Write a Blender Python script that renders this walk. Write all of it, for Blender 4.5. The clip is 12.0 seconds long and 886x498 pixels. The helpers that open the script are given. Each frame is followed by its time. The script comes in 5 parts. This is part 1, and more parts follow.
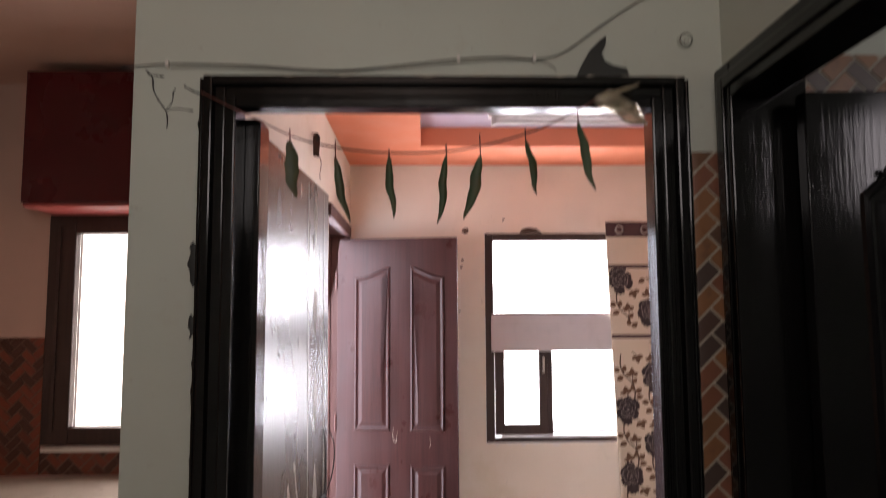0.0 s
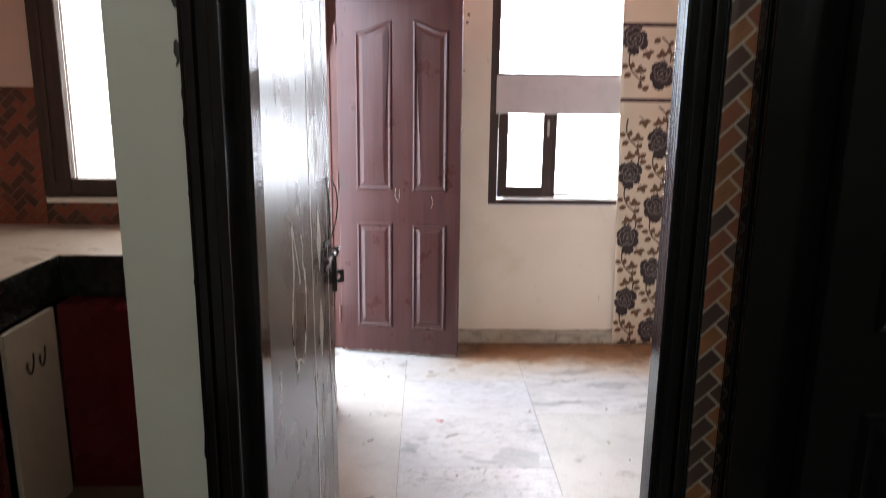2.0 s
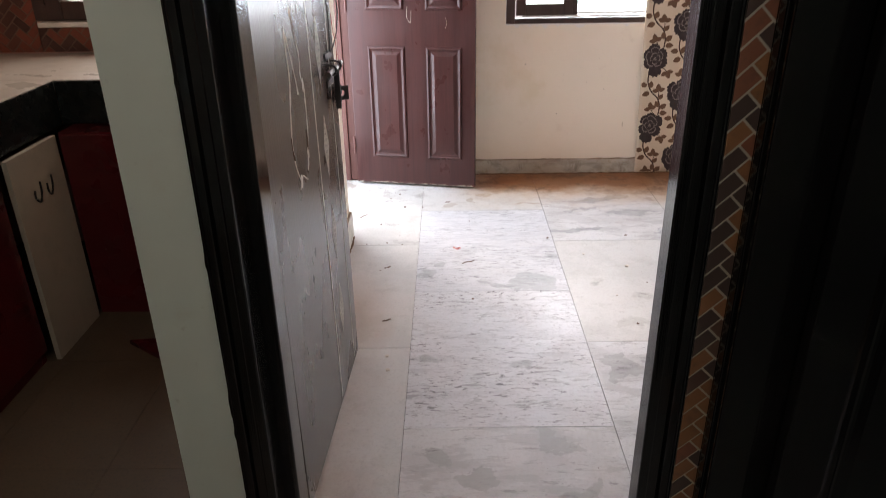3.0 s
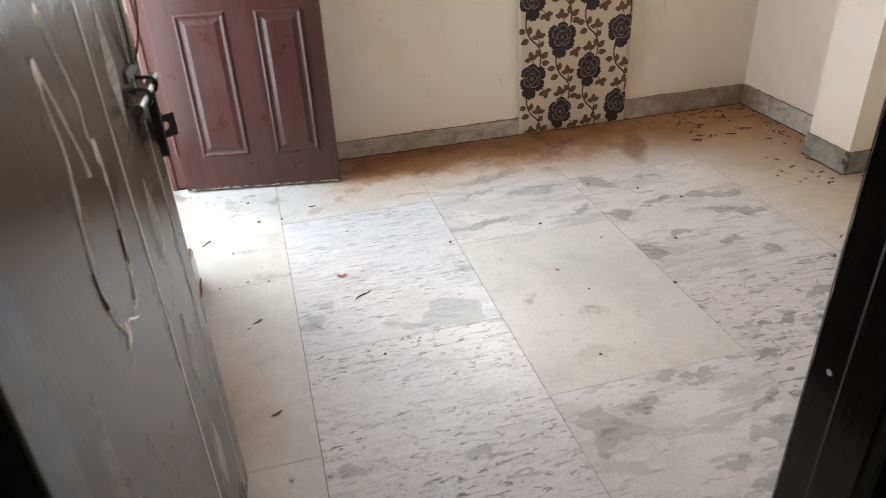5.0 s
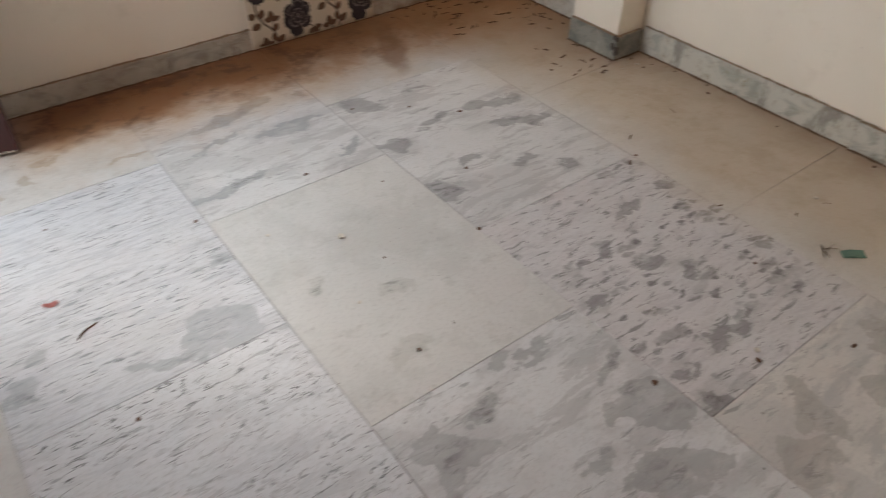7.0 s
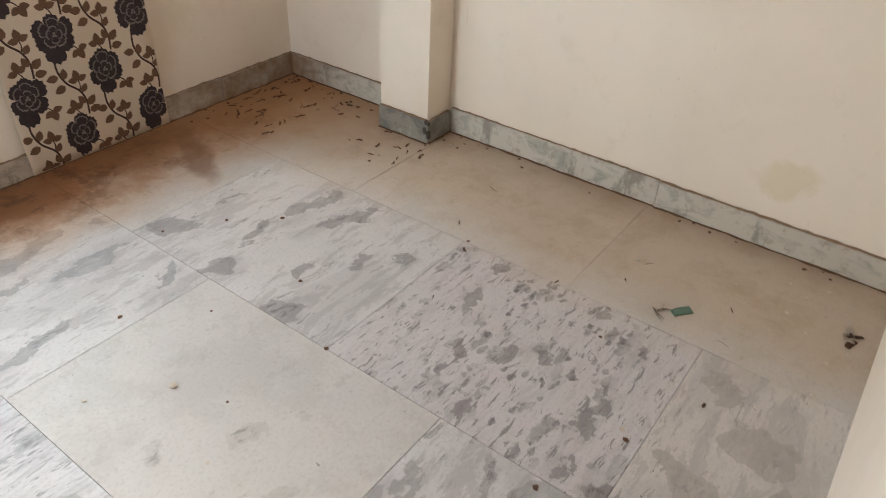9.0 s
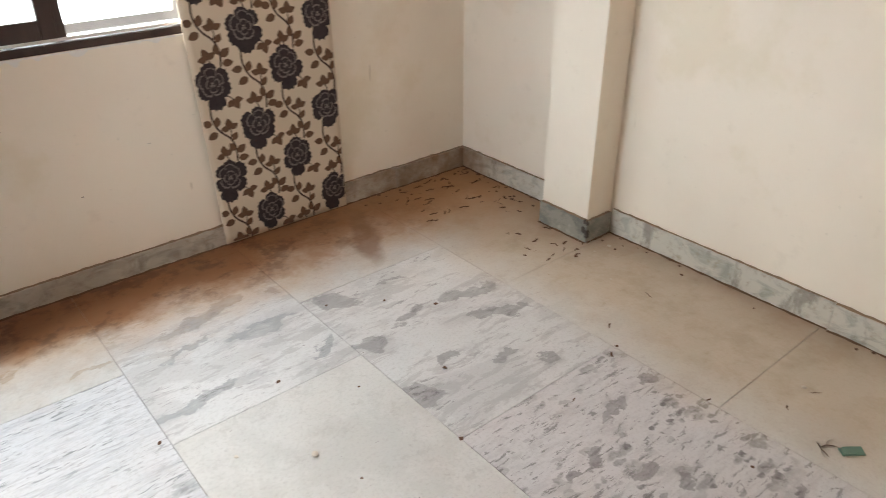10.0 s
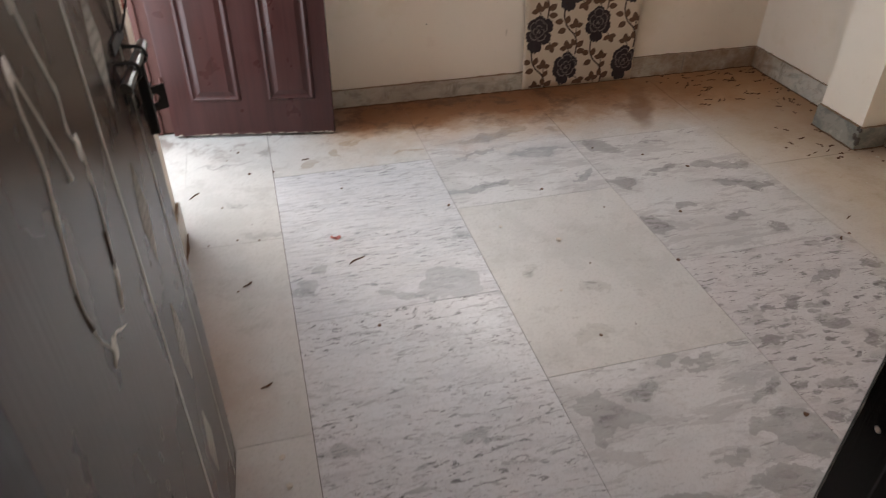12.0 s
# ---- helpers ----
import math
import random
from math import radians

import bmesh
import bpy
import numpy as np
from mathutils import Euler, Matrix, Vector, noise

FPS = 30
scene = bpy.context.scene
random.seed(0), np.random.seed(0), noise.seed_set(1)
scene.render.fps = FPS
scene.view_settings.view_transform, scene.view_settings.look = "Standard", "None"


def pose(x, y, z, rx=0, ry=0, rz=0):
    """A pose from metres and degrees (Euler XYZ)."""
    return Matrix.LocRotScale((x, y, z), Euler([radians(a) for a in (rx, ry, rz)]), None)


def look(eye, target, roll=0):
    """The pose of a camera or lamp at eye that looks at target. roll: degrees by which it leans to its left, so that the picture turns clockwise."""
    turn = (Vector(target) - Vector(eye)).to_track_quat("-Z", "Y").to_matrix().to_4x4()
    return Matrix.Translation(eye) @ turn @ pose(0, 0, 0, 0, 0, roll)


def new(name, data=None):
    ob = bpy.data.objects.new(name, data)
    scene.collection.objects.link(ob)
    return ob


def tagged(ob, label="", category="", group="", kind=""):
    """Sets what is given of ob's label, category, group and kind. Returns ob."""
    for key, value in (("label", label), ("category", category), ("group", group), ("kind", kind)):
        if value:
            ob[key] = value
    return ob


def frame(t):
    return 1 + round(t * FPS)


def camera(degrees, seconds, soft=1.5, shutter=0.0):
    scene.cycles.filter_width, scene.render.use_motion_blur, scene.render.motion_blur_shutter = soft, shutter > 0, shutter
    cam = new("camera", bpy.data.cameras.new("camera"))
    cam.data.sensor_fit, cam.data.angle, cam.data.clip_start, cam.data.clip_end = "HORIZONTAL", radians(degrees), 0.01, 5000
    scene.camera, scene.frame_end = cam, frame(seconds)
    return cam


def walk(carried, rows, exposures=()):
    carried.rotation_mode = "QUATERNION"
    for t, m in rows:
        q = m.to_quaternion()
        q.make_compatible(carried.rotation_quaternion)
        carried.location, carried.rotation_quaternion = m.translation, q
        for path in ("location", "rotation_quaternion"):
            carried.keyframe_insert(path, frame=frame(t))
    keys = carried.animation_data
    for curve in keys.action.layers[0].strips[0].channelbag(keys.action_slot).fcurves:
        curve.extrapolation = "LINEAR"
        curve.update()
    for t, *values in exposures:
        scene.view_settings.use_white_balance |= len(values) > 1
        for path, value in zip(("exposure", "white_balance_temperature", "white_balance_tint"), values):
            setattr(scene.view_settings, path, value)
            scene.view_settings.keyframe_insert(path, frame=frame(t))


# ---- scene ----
cam = camera(63.7, 12.0, soft=0.75, shutter=0.4)
PATH = [
    (0, (0.232, 0.29, 1.594), (0.282, 2.28, 1.787), -0.3),
    (0.5, (0.23, 0.252, 1.642), (0.302, 2.205, 2.069), 0.7),
    (1, (0.224, 0.262, 1.633), (0.292, 2.245, 1.886), 0.8),
    (1.5, (0.224, 0.315, 1.588), (0.292, 2.31, 1.474), 1.1),
    (2, (0.226, 0.360, 1.520), (0.273, 2.312, 1.087), 0.7),
    (2.5, (0.244, 0.388, 1.461), (0.252, 2.264, 0.767), -0.4),
    (3, (0.265, 0.426, 1.416), (0.245, 2.239, 0.570), -0.9),
    (4.8, (0.121, 1.177, 1.36), (0.478, 2.851, 0.326), -2.7),
    (5, (0.12, 1.252, 1.381), (0.541, 2.924, 0.367), -2.6),
    (5.5, (0.158, 1.415, 1.374), (0.687, 2.964, 0.224), -3.6),
    (6, (0.143, 1.606, 1.351), (0.922, 3.04, 0.195), -3.5),
    (6.5, (0.181, 1.707, 1.34), (0.956, 3.063, 0.091), -3.9),
    (7, (0.315, 1.809, 1.333), (1.234, 3.011, 0.025), 0.6),
    (7.5, (0.397, 1.877, 1.335), (1.612, 2.844, 0.076), 1.3),
    (7.7, (0.393, 1.907, 1.354), (1.668, 2.798, 0.096), -0.5),
    (9.3, (0.402, 1.97, 1.404), (1.721, 2.963, 0.276), 3.4),
    (9.5, (0.409, 1.97, 1.411), (1.646, 3.1, 0.319), 2.3),
    (10, (0.409, 1.931, 1.445), (1.52, 3.274, 0.465), -0.3),
    (10.5, (0.372, 1.871, 1.442), (1.126, 3.403, 0.4), 0.4),
    (11, (0.281, 1.747, 1.438), (0.764, 3.421, 0.456), -2.0),
    (11.5, (0.136, 1.544, 1.435), (0.675, 3.136, 0.351), -0.3),
    (12, (0.112, 1.388, 1.423), (0.545, 2.956, 0.259), 0.5),
]
EXPOSURES = [(0, 0.05, 7200, 29), (0.5, 0.38, 7150, 29), (1.0, 0.38, 7150, 29), (1.5, 0.17, 7100, 24), (2.0, 0.26, 6750, 18), (3.0, 0.22, 6950, 19), (5.0, 0.12, 6950, 12), (5.5, -0.10, 6900, 11), (6.0, -0.28, 7000, 12), (7.0, -0.35, 7000, 13), (7.5, -0.06, 7200, 17), (9.5, 0.06, 7000, 11), (10.0, 0.17, 7000, 11), (10.5, 0.1, 7150, 12), (11.0, -0.33, 7350, 17), (11.5, -0.42, 7400, 18), (12.0, -0.5, 7200, 17)]
walk(cam, [(t, look(eye, target, roll)) for t, eye, target, roll in PATH], EXPOSURES)


# ---- light ----
world = bpy.data.worlds.new("sky")
scene.world = world
world.use_nodes = True
wn = world.node_tree.nodes
sky = wn.new("ShaderNodeTexSky")
sky.sky_type, sky.sun_disc = "NISHITA", False
sky.sun_elevation, sky.sun_rotation = radians(48), radians(300)
sky.dust_density = 3.0
wn["Background"].inputs["Strength"].default_value = 0.12
world.node_tree.links.new(sky.outputs[0], wn["Background"].inputs["Color"])


def opening_light(name, m, width, height, watts, colour):
    """Daylight in an opening."""
    lamp = bpy.data.lights.new(name, "AREA")
    lamp.shape, lamp.size, lamp.size_y, lamp.energy, lamp.color = "RECTANGLE", width, height, watts, colour
    ob = new(name, lamp)
    ob.matrix_world = m
    return ob


sun_data = bpy.data.lights.new("sun", "SUN")
sun_data.energy, sun_data.angle, sun_data.color = 1.2, radians(12), (1.0, 0.95, 0.88)
sun = new("sun", sun_data)
sun.matrix_world = look((-6, 9, 9), (0, 3, 0))
opening_light("window_daylight", look((1.02, 4.80, 1.49), (1.02, 3.0, 1.30)), 0.86, 1.20, 50, (0.80, 0.91, 1.0))
opening_light("side_door_daylight", look((-0.47, 4.03, 1.03), (1.0, 4.0, 0.73)), 0.80, 2.08, 45, (0.70, 0.86, 1.0))
opening_light("kitchen_daylight", look((-1.07, 3.80, 1.55), (-1.07, 2.5, 1.3)), 0.88, 1.02, 7, (1.0, 0.95, 0.88))
opening_light("washroom_daylight", look((1.95, 0.06, 2.2), (1.6, 1.5, 1.9)), 0.40, 0.34, 3.2, (0.93, 0.97, 1.0))
# fill lamp added behind the camera, high up, to brighten the upper hall walls
opening_light("hall_fill_light", look((0.1, -0.48, 2.33), (0.1, 1.5, 2.33)), 0.9, 0.50, 6.5, (0.95, 1.0, 0.95))


# ---- materials ----
class Mat:
    """A node material, built step by step."""

    def __init__(self, name, colour=(0.5, 0.5, 0.5), rough=0.6, metal=0.0):
        self.m = bpy.data.materials.new(name)
        self.m.use_nodes = True
        self.t = self.m.node_tree
        self.b = self.t.nodes["Principled BSDF"]
        self.b.inputs["Roughness"].default_value = rough
        self.b.inputs["Metallic"].default_value = metal
        self.col = None
        self.h = None
        self.base(colour)
        self.geo = self.t.nodes.new("ShaderNodeNewGeometry")
        self.obj = self.t.nodes.new("ShaderNodeTexCoord")

    def base(self, c):
        n = self.t.nodes.new("ShaderNodeRGB")
        n.outputs[0].default_value = (*c, 1)
        self.col = n.outputs[0]
        self.t.links.new(self.col, self.b.inputs["Base Color"])

    def link(self, a, b):
        self.t.links.new(a, b)

    def vec(self, scale=(1, 1, 1), local=False, turn=0.0):
        n = self.t.nodes.new("ShaderNodeMapping")
        n.inputs["Scale"].default_value = scale
        n.inputs["Rotation"].default_value = (0, 0, radians(turn))
        self.link(self.obj.outputs["Object"] if local else self.geo.outputs["Position"], n.inputs["Vector"])
        return n.outputs[0]

    def noise(self, scale, detail=4, rough=0.55, stretch=(1, 1, 1), local=False, warp=0.0, turn=0.0, shift=False):
        n = self.t.nodes.new("ShaderNodeTexNoise")
        n.inputs["Scale"].default_value, n.inputs["Detail"].default_value = scale, detail
        n.inputs["Roughness"].default_value, n.inputs["Distortion"].default_value = rough, warp
        v = self.vec(stretch, local, turn)
        if shift:
            add = self.t.nodes.new("ShaderNodeVectorMath")
            add.operation = "ADD"
            self.link(v, add.inputs[0])
            self.link(self.math("MULTIPLY", self.rand(), 37.0), add.inputs[1])
            v = add.outputs[0]
        self.link(v, n.inputs["Vector"])
        return n.outputs[0]

    def cells(self, scale, stretch=(1, 1, 1), turn=0.0, wobble=0.02):
        """Distance from the middle of ragged cells, and a random value for each."""
        n = self.t.nodes.new("ShaderNodeTexVoronoi")
        n.inputs["Scale"].default_value = scale
        w = self.t.nodes.new("ShaderNodeTexNoise")
        w.inputs["Scale"].default_value, w.inputs["Detail"].default_value = 24, 6
        self.link(self.geo.outputs["Position"], w.inputs["Vector"])
        a = self.t.nodes.new("ShaderNodeVectorMath")
        a.operation = "MULTIPLY_ADD"
        self.link(w.outputs["Color"], a.inputs[0])
        a.inputs[1].default_value = (wobble * 2, wobble * 2, 0)
        self.link(self.vec(stretch, False, turn), a.inputs[2])
        self.link(a.outputs[0], n.inputs["Vector"])
        return n.outputs["Distance"], n.outputs["Color"]

    def blots(self, spots, fray=0.1, scale=9):
        """Distance from the nearest of some ragged ovals: under 1 inside. Each: x, y, half length, half width, turn."""
        w = self.t.nodes.new("ShaderNodeTexNoise")
        w.inputs["Scale"].default_value, w.inputs["Detail"].default_value, w.inputs["Roughness"].default_value = scale, 8, 0.60
        self.link(self.geo.outputs["Position"], w.inputs["Vector"])
        a = self.t.nodes.new("ShaderNodeVectorMath")
        a.operation = "MULTIPLY_ADD"
        self.link(w.outputs["Color"], a.inputs[0])
        a.inputs[1].default_value = (fray, fray, 0)
        self.link(self.geo.outputs["Position"], a.inputs[2])
        out = None
        for x, y, rx, ry, turn in spots:
            n = self.t.nodes.new("ShaderNodeMapping")
            n.vector_type = "TEXTURE"
            n.inputs["Location"].default_value = (x + fray / 2, y + fray / 2, 0)
            n.inputs["Rotation"].default_value = (0, 0, radians(turn))
            n.inputs["Scale"].default_value = (rx, ry, 1)
            self.link(a.outputs[0], n.inputs["Vector"])
            v = self.t.nodes.new("ShaderNodeVectorMath")
            v.operation = "LENGTH"
            self.link(n.outputs[0], v.inputs[0])
            out = self.math("MINIMUM", out, v.outputs["Value"]) if out else v.outputs["Value"]
        return out

    def rand(self):
        return self.t.nodes.new("ShaderNodeObjectInfo").outputs["Random"]

    def math(self, op, a, b=0.0, c=0.0):
        n = self.t.nodes.new("ShaderNodeMath")
        n.operation = op
        for i, v in enumerate((a, b, c)):
            if isinstance(v, (int, float)):
                n.inputs[i].default_value = v
            else:
                self.link(v, n.inputs[i])
        return n.outputs[0]

    def ramp(self, fac, lo, hi, a=0.0, b=1.0):
        n = self.t.nodes.new("ShaderNodeMapRange")
        n.inputs[1].default_value, n.inputs[2].default_value = lo, hi
        n.inputs[3].default_value, n.inputs[4].default_value = a, b
        self.link(fac, n.inputs[0])
        return n.outputs[0]

    def axis(self, i):
        n = self.t.nodes.new("ShaderNodeSeparateXYZ")
        self.link(self.geo.outputs["Position"], n.inputs[0])
        return n.outputs[i]

    def mix(self, fac, c, mode="MIX"):
        """Lay colour c over what is there, by fac."""
        n = self.t.nodes.new("ShaderNodeMix")
        n.data_type, n.blend_type = "RGBA", mode
        if isinstance(fac, (int, float)):
            n.inputs["Factor"].default_value = fac
        else:
            self.link(fac, n.inputs["Factor"])
        self.link(self.col, n.inputs["A"])
        n.inputs["B"].default_value = (*c, 1)
        self.col = n.outputs["Result"]
        self.link(self.col, self.b.inputs["Base Color"])
        return self

    def rough(self, fac, a, b):
        self.link(self.ramp(fac, 0.3, 0.7, a, b), self.b.inputs["Roughness"])
        return self

    def bump(self, fac, strength=0.2, distance=0.002):
        n = self.t.nodes.new("ShaderNodeBump")
        n.inputs["Strength"].default_value, n.inputs["Distance"].default_value = strength, distance
        self.link(fac, n.inputs["Height"])
        if self.h:
            self.link(self.h, n.inputs["Normal"])
        self.h = n.outputs[0]
        self.link(self.h, self.b.inputs["Normal"])
        return self


def paint(name, colour, dirt=(0.45, 0.36, 0.25), much=0.25, rough=0.55, patch=None, stain=None):
    m = Mat(name, colour, rough)
    if stain:
        n = m.t.nodes.new("ShaderNodeMapping")
        n.vector_type = "TEXTURE"
        n.inputs["Location"].default_value, n.inputs["Scale"].default_value = stain[:3], (1, *stain[3:])
        m.link(m.geo.outputs["Position"], n.inputs["Vector"])
        v = m.t.nodes.new("ShaderNodeVectorMath")
        v.operation = "LENGTH"
        m.link(n.outputs[0], v.inputs[0])
        d = m.math("ADD", v.outputs["Value"], m.math("MULTIPLY", m.math("SUBTRACT", m.noise(9, 7, 0.65), 0.5), 2.4))
        m.mix(m.ramp(d, 1.1, 0.7, 0, 0.5), (0.66, 0.56, 0.36))
    if patch:
        m.mix(m.ramp(m.noise(1.1, 7, 0.62), 0.56, 0.62, 0, 0.3), patch)
        m.mix(m.ramp(m.noise(38, 2, 0.5, (1, 1, 0.12)), 0.76, 0.79, 0, 0.5), (0.40, 0.32, 0.22))
    m.mix(m.ramp(m.noise(1.3, 5), 0.45, 0.75, 0, much), dirt)
    m.mix(m.ramp(m.noise(9, 6, 0.7), 0.60, 0.78, 0, much), dirt)
    m.mix(m.ramp(m.noise(45, 3), 0.70, 0.80, 0, much * 1.2), (0.25, 0.2, 0.15))
    m.rough(m.noise(6), rough - 0.1, rough + 0.15)
    m.bump(m.noise(60, 4), 0.12, 0.002)
    m.bump(m.noise(4, 3), 0.15, 0.006)
    return m.m


CREAM = paint("cream_wall_paint", (0.83, 0.745, 0.63), much=0.2, patch=(0.66, 0.55, 0.36))
CREAM_STAINED = paint("cream_wall_paint_with_damp_stain", (0.83, 0.745, 0.63), much=0.2, patch=(0.66, 0.55, 0.36), stain=(2.705, 2.24, 0.25, 0.10, 0.07))
HALL = paint("pale_grey_green_wall_paint", (0.585, 0.64, 0.57), much=0.2)
KITCHEN = paint("pinkish_beige_wall_paint", (0.70, 0.50, 0.42), much=0.14)
WHITE = paint("white_ceiling_paint", (0.80, 0.78, 0.75), much=0.06)
ORANGE = paint("orange_ceiling_paint", (0.83, 0.24, 0.12), much=0.05)
LILAC = paint("lilac_grey_ceiling_paint", (0.46, 0.36, 0.42), much=0.06)
OUTSIDE = paint("weathered_plaster", (0.55, 0.5, 0.44), much=0.3)


def marble(name, kind, blots=(), tone=(0.27, 0.275, 0.28), warm=0.0):
    """A worn slab: plain, streaked, blotched, spotted or darkened for the kitchen, with its own grey blots; along the
    far wall one red-brown colour holds both dust and the warm shade below the window.
    """
    # the kitchen kind is a darkened copy: the room's dimness is in its colour
    m = Mat(name, {"plain": (0.56, 0.56, 0.535), "streak": (0.62, 0.635, 0.65), "fine": (0.60, 0.62, 0.645), "blotch": (0.59, 0.60, 0.595), "spot": (0.565, 0.555, 0.555), "dim": (0.13, 0.09, 0.055)}[kind], 0.35)
    dark = kind == "dim"
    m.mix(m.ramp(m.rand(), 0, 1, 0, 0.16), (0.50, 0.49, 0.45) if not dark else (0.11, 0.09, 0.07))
    if warm:
        m.mix(warm, (0.60, 0.53, 0.43))
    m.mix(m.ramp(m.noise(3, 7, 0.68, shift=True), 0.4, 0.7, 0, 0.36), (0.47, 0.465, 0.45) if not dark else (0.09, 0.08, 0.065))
    cluster = m.ramp(m.noise(3.2, 5, 0.62, (0.6, 1.7, 1), warp=0.6, shift=True), 0.36, 0.58)
    if kind == "streak":
        m.mix(m.ramp(m.noise(11, 10, 0.74, (0.5, 2.4, 1), warp=0.5, shift=True, turn=-7), 0.51, 0.58, 0, 0.34), (0.38, 0.39, 0.405))
        d, c = m.cells(11, (0.5, 1.2, 1), -7, 0.05)
        m.mix(m.math("MULTIPLY", m.math("MULTIPLY", m.math("GREATER_THAN", c, 0.74), m.ramp(d, 0.20, 0.32, 1, 0)), 0.55), (0.29, 0.30, 0.305))
        for scale, lo, much, ink_of in ((25, 0.57, 0.7, (0.25, 0.255, 0.26)), (46, 0.575, 0.9, (0.085, 0.085, 0.088))):
            flecks = m.ramp(m.noise(scale, 7, 0.66, (0.55, 1.9, 1), warp=0.9, shift=True, turn=-7), lo, lo + 0.03)
            m.mix(m.math("MULTIPLY", m.math("MULTIPLY", flecks, m.ramp(cluster, 0, 1, 0.25, 1)), much), ink_of)
    if kind == "fine":
        m.mix(m.ramp(m.noise(13, 10, 0.76, (0.4, 2.6, 1), warp=0.4, shift=True, turn=-5), 0.50, 0.58, 0, 0.5), (0.42, 0.44, 0.47))
        m.mix(m.ramp(m.noise(34, 8, 0.74, (0.3, 2.4, 1), warp=0.4, shift=True, turn=-5), 0.53, 0.58, 0, 0.42), (0.36, 0.37, 0.385))
        flecks = m.ramp(m.noise(46, 8, 0.7, (0.4, 1.9, 1), warp=0.5, shift=True, turn=-5), 0.555, 0.60)
        m.mix(m.math("MULTIPLY", m.math("MULTIPLY", flecks, cluster), 0.8), (0.16, 0.175, 0.185))
    if kind == "blotch":
        soft = m.noise(3.4, 9, 0.62, (0.8, 1.5, 1), warp=0.5, shift=True, turn=18)
        m.mix(m.ramp(soft, 0.50, 0.55, 0, 0.42), (0.41, 0.415, 0.41))
        m.mix(m.ramp(m.noise(9, 10, 0.7, (0.55, 1.9, 1), warp=0.4, shift=True), 0.53, 0.56, 0, 0.46), (0.34, 0.34, 0.335))
        flecks = m.ramp(m.noise(30, 8, 0.7, (0.5, 1.8, 1), warp=0.5, shift=True), 0.58, 0.615)
        m.mix(m.math("MULTIPLY", m.math("MULTIPLY", flecks, cluster), 0.6), (0.17, 0.17, 0.168))
    if kind == "spot":
        rows_of = m.ramp(m.noise(2.2, 3, 0.5, (0.45, 2.6, 1), turn=8, shift=True), 0.38, 0.52)
        m.mix(m.ramp(m.noise(16, 9, 0.74, (0.5, 2.0, 1), warp=0.5, shift=True, turn=8), 0.50, 0.58, 0, 0.4), (0.40, 0.385, 0.39))
        for scale, size, tone_of in ((17, 0.42, (0.235, 0.225, 0.22)), (34, 0.40, (0.13, 0.125, 0.122))):
            d, c = m.cells(scale, (0.62, 1.15, 1), 8, 0.03)
            on = m.math("MULTIPLY", m.math("GREATER_THAN", c, 0.50), rows_of)
            blob = m.ramp(d, size - 0.12, size, 1, 0)
            m.mix(m.math("MULTIPLY", m.math("MULTIPLY", blob, on), m.ramp(m.noise(50, 6, 0.7), 0.35, 0.6, 0.45, 0.9)), tone_of)
        m.mix(m.ramp(m.noise(34, 8, 0.7, (0.45, 1.9, 1), warp=0.5, shift=True, turn=8), 0.57, 0.60, 0, 0.75), (0.15, 0.145, 0.142))
    if kind == "plain":
        m.mix(m.ramp(m.noise(3.5, 11, 0.74, shift=True), 0.50, 0.57, 0, 0.40), (0.43, 0.435, 0.41))
        m.mix(m.ramp(m.noise(9, 10, 0.74, shift=True), 0.56, 0.62, 0, 0.4), (0.38, 0.375, 0.35))
        m.mix(m.ramp(m.noise(24, 6, 0.7), 0.62, 0.68, 0, 0.35), (0.29, 0.275, 0.25))
    if blots:
        d = m.blots(blots, 0.22, 8)
        mottle = m.ramp(m.noise(14, 8, 0.72, (0.8, 1.4, 1), warp=0.5), 0.38, 0.55, 0.65, 1)
        m.mix(m.math("MULTIPLY", m.ramp(d, 2.3, 1.1, 0, 0.55), m.ramp(m.noise(6, 9, 0.7, (0.7, 1.5, 1), warp=0.6), 0.47, 0.56)), tuple(0.16 + 0.8 * c for c in tone))
        m.mix(m.math("MULTIPLY", m.ramp(d, 1.03, 0.96, 0, 0.74), mottle), tone)
        grain = m.ramp(m.noise(34, 8, 0.75, (0.7, 1.5, 1), warp=0.6), 0.48, 0.60)
        m.mix(m.math("MULTIPLY", m.math("MULTIPLY", m.ramp(m.noise(5, 4), 0.45, 0.60), m.math("MULTIPLY", m.ramp(d, 0.95, 0.55), grain)), 0.75), tuple(0.4 * c for c in tone))
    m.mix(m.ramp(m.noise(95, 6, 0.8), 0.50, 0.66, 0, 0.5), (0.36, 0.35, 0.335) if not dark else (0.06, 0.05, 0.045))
    m.mix(m.ramp(m.noise(36, 3, 0.6), 0.725, 0.75, 0, 0.75), (0.10, 0.08, 0.06))
    if not dark:
        east = m.math("ADD", m.axis(0), m.math("MULTIPLY", m.math("SUBTRACT", m.noise(2, 6, 0.65), 0.5), 0.45))
        m.mix(m.ramp(east, 1.98, 2.25, 0, 0.62), (0.45, 0.345, 0.215))
        m.mix(m.math("MULTIPLY", m.ramp(m.noise(6, 8, 0.7), 0.48, 0.64), m.ramp(east, 2.0, 2.3, 0, 0.4)), (0.33, 0.24, 0.145))
        m.mix(m.ramp(east, 2.5, 2.75, 0, 0.5), (0.28, 0.17, 0.09))
        west = m.math("ADD", m.axis(0), m.math("MULTIPLY", m.math("SUBTRACT", m.noise(3, 7, 0.65), 0.5), 0.4))
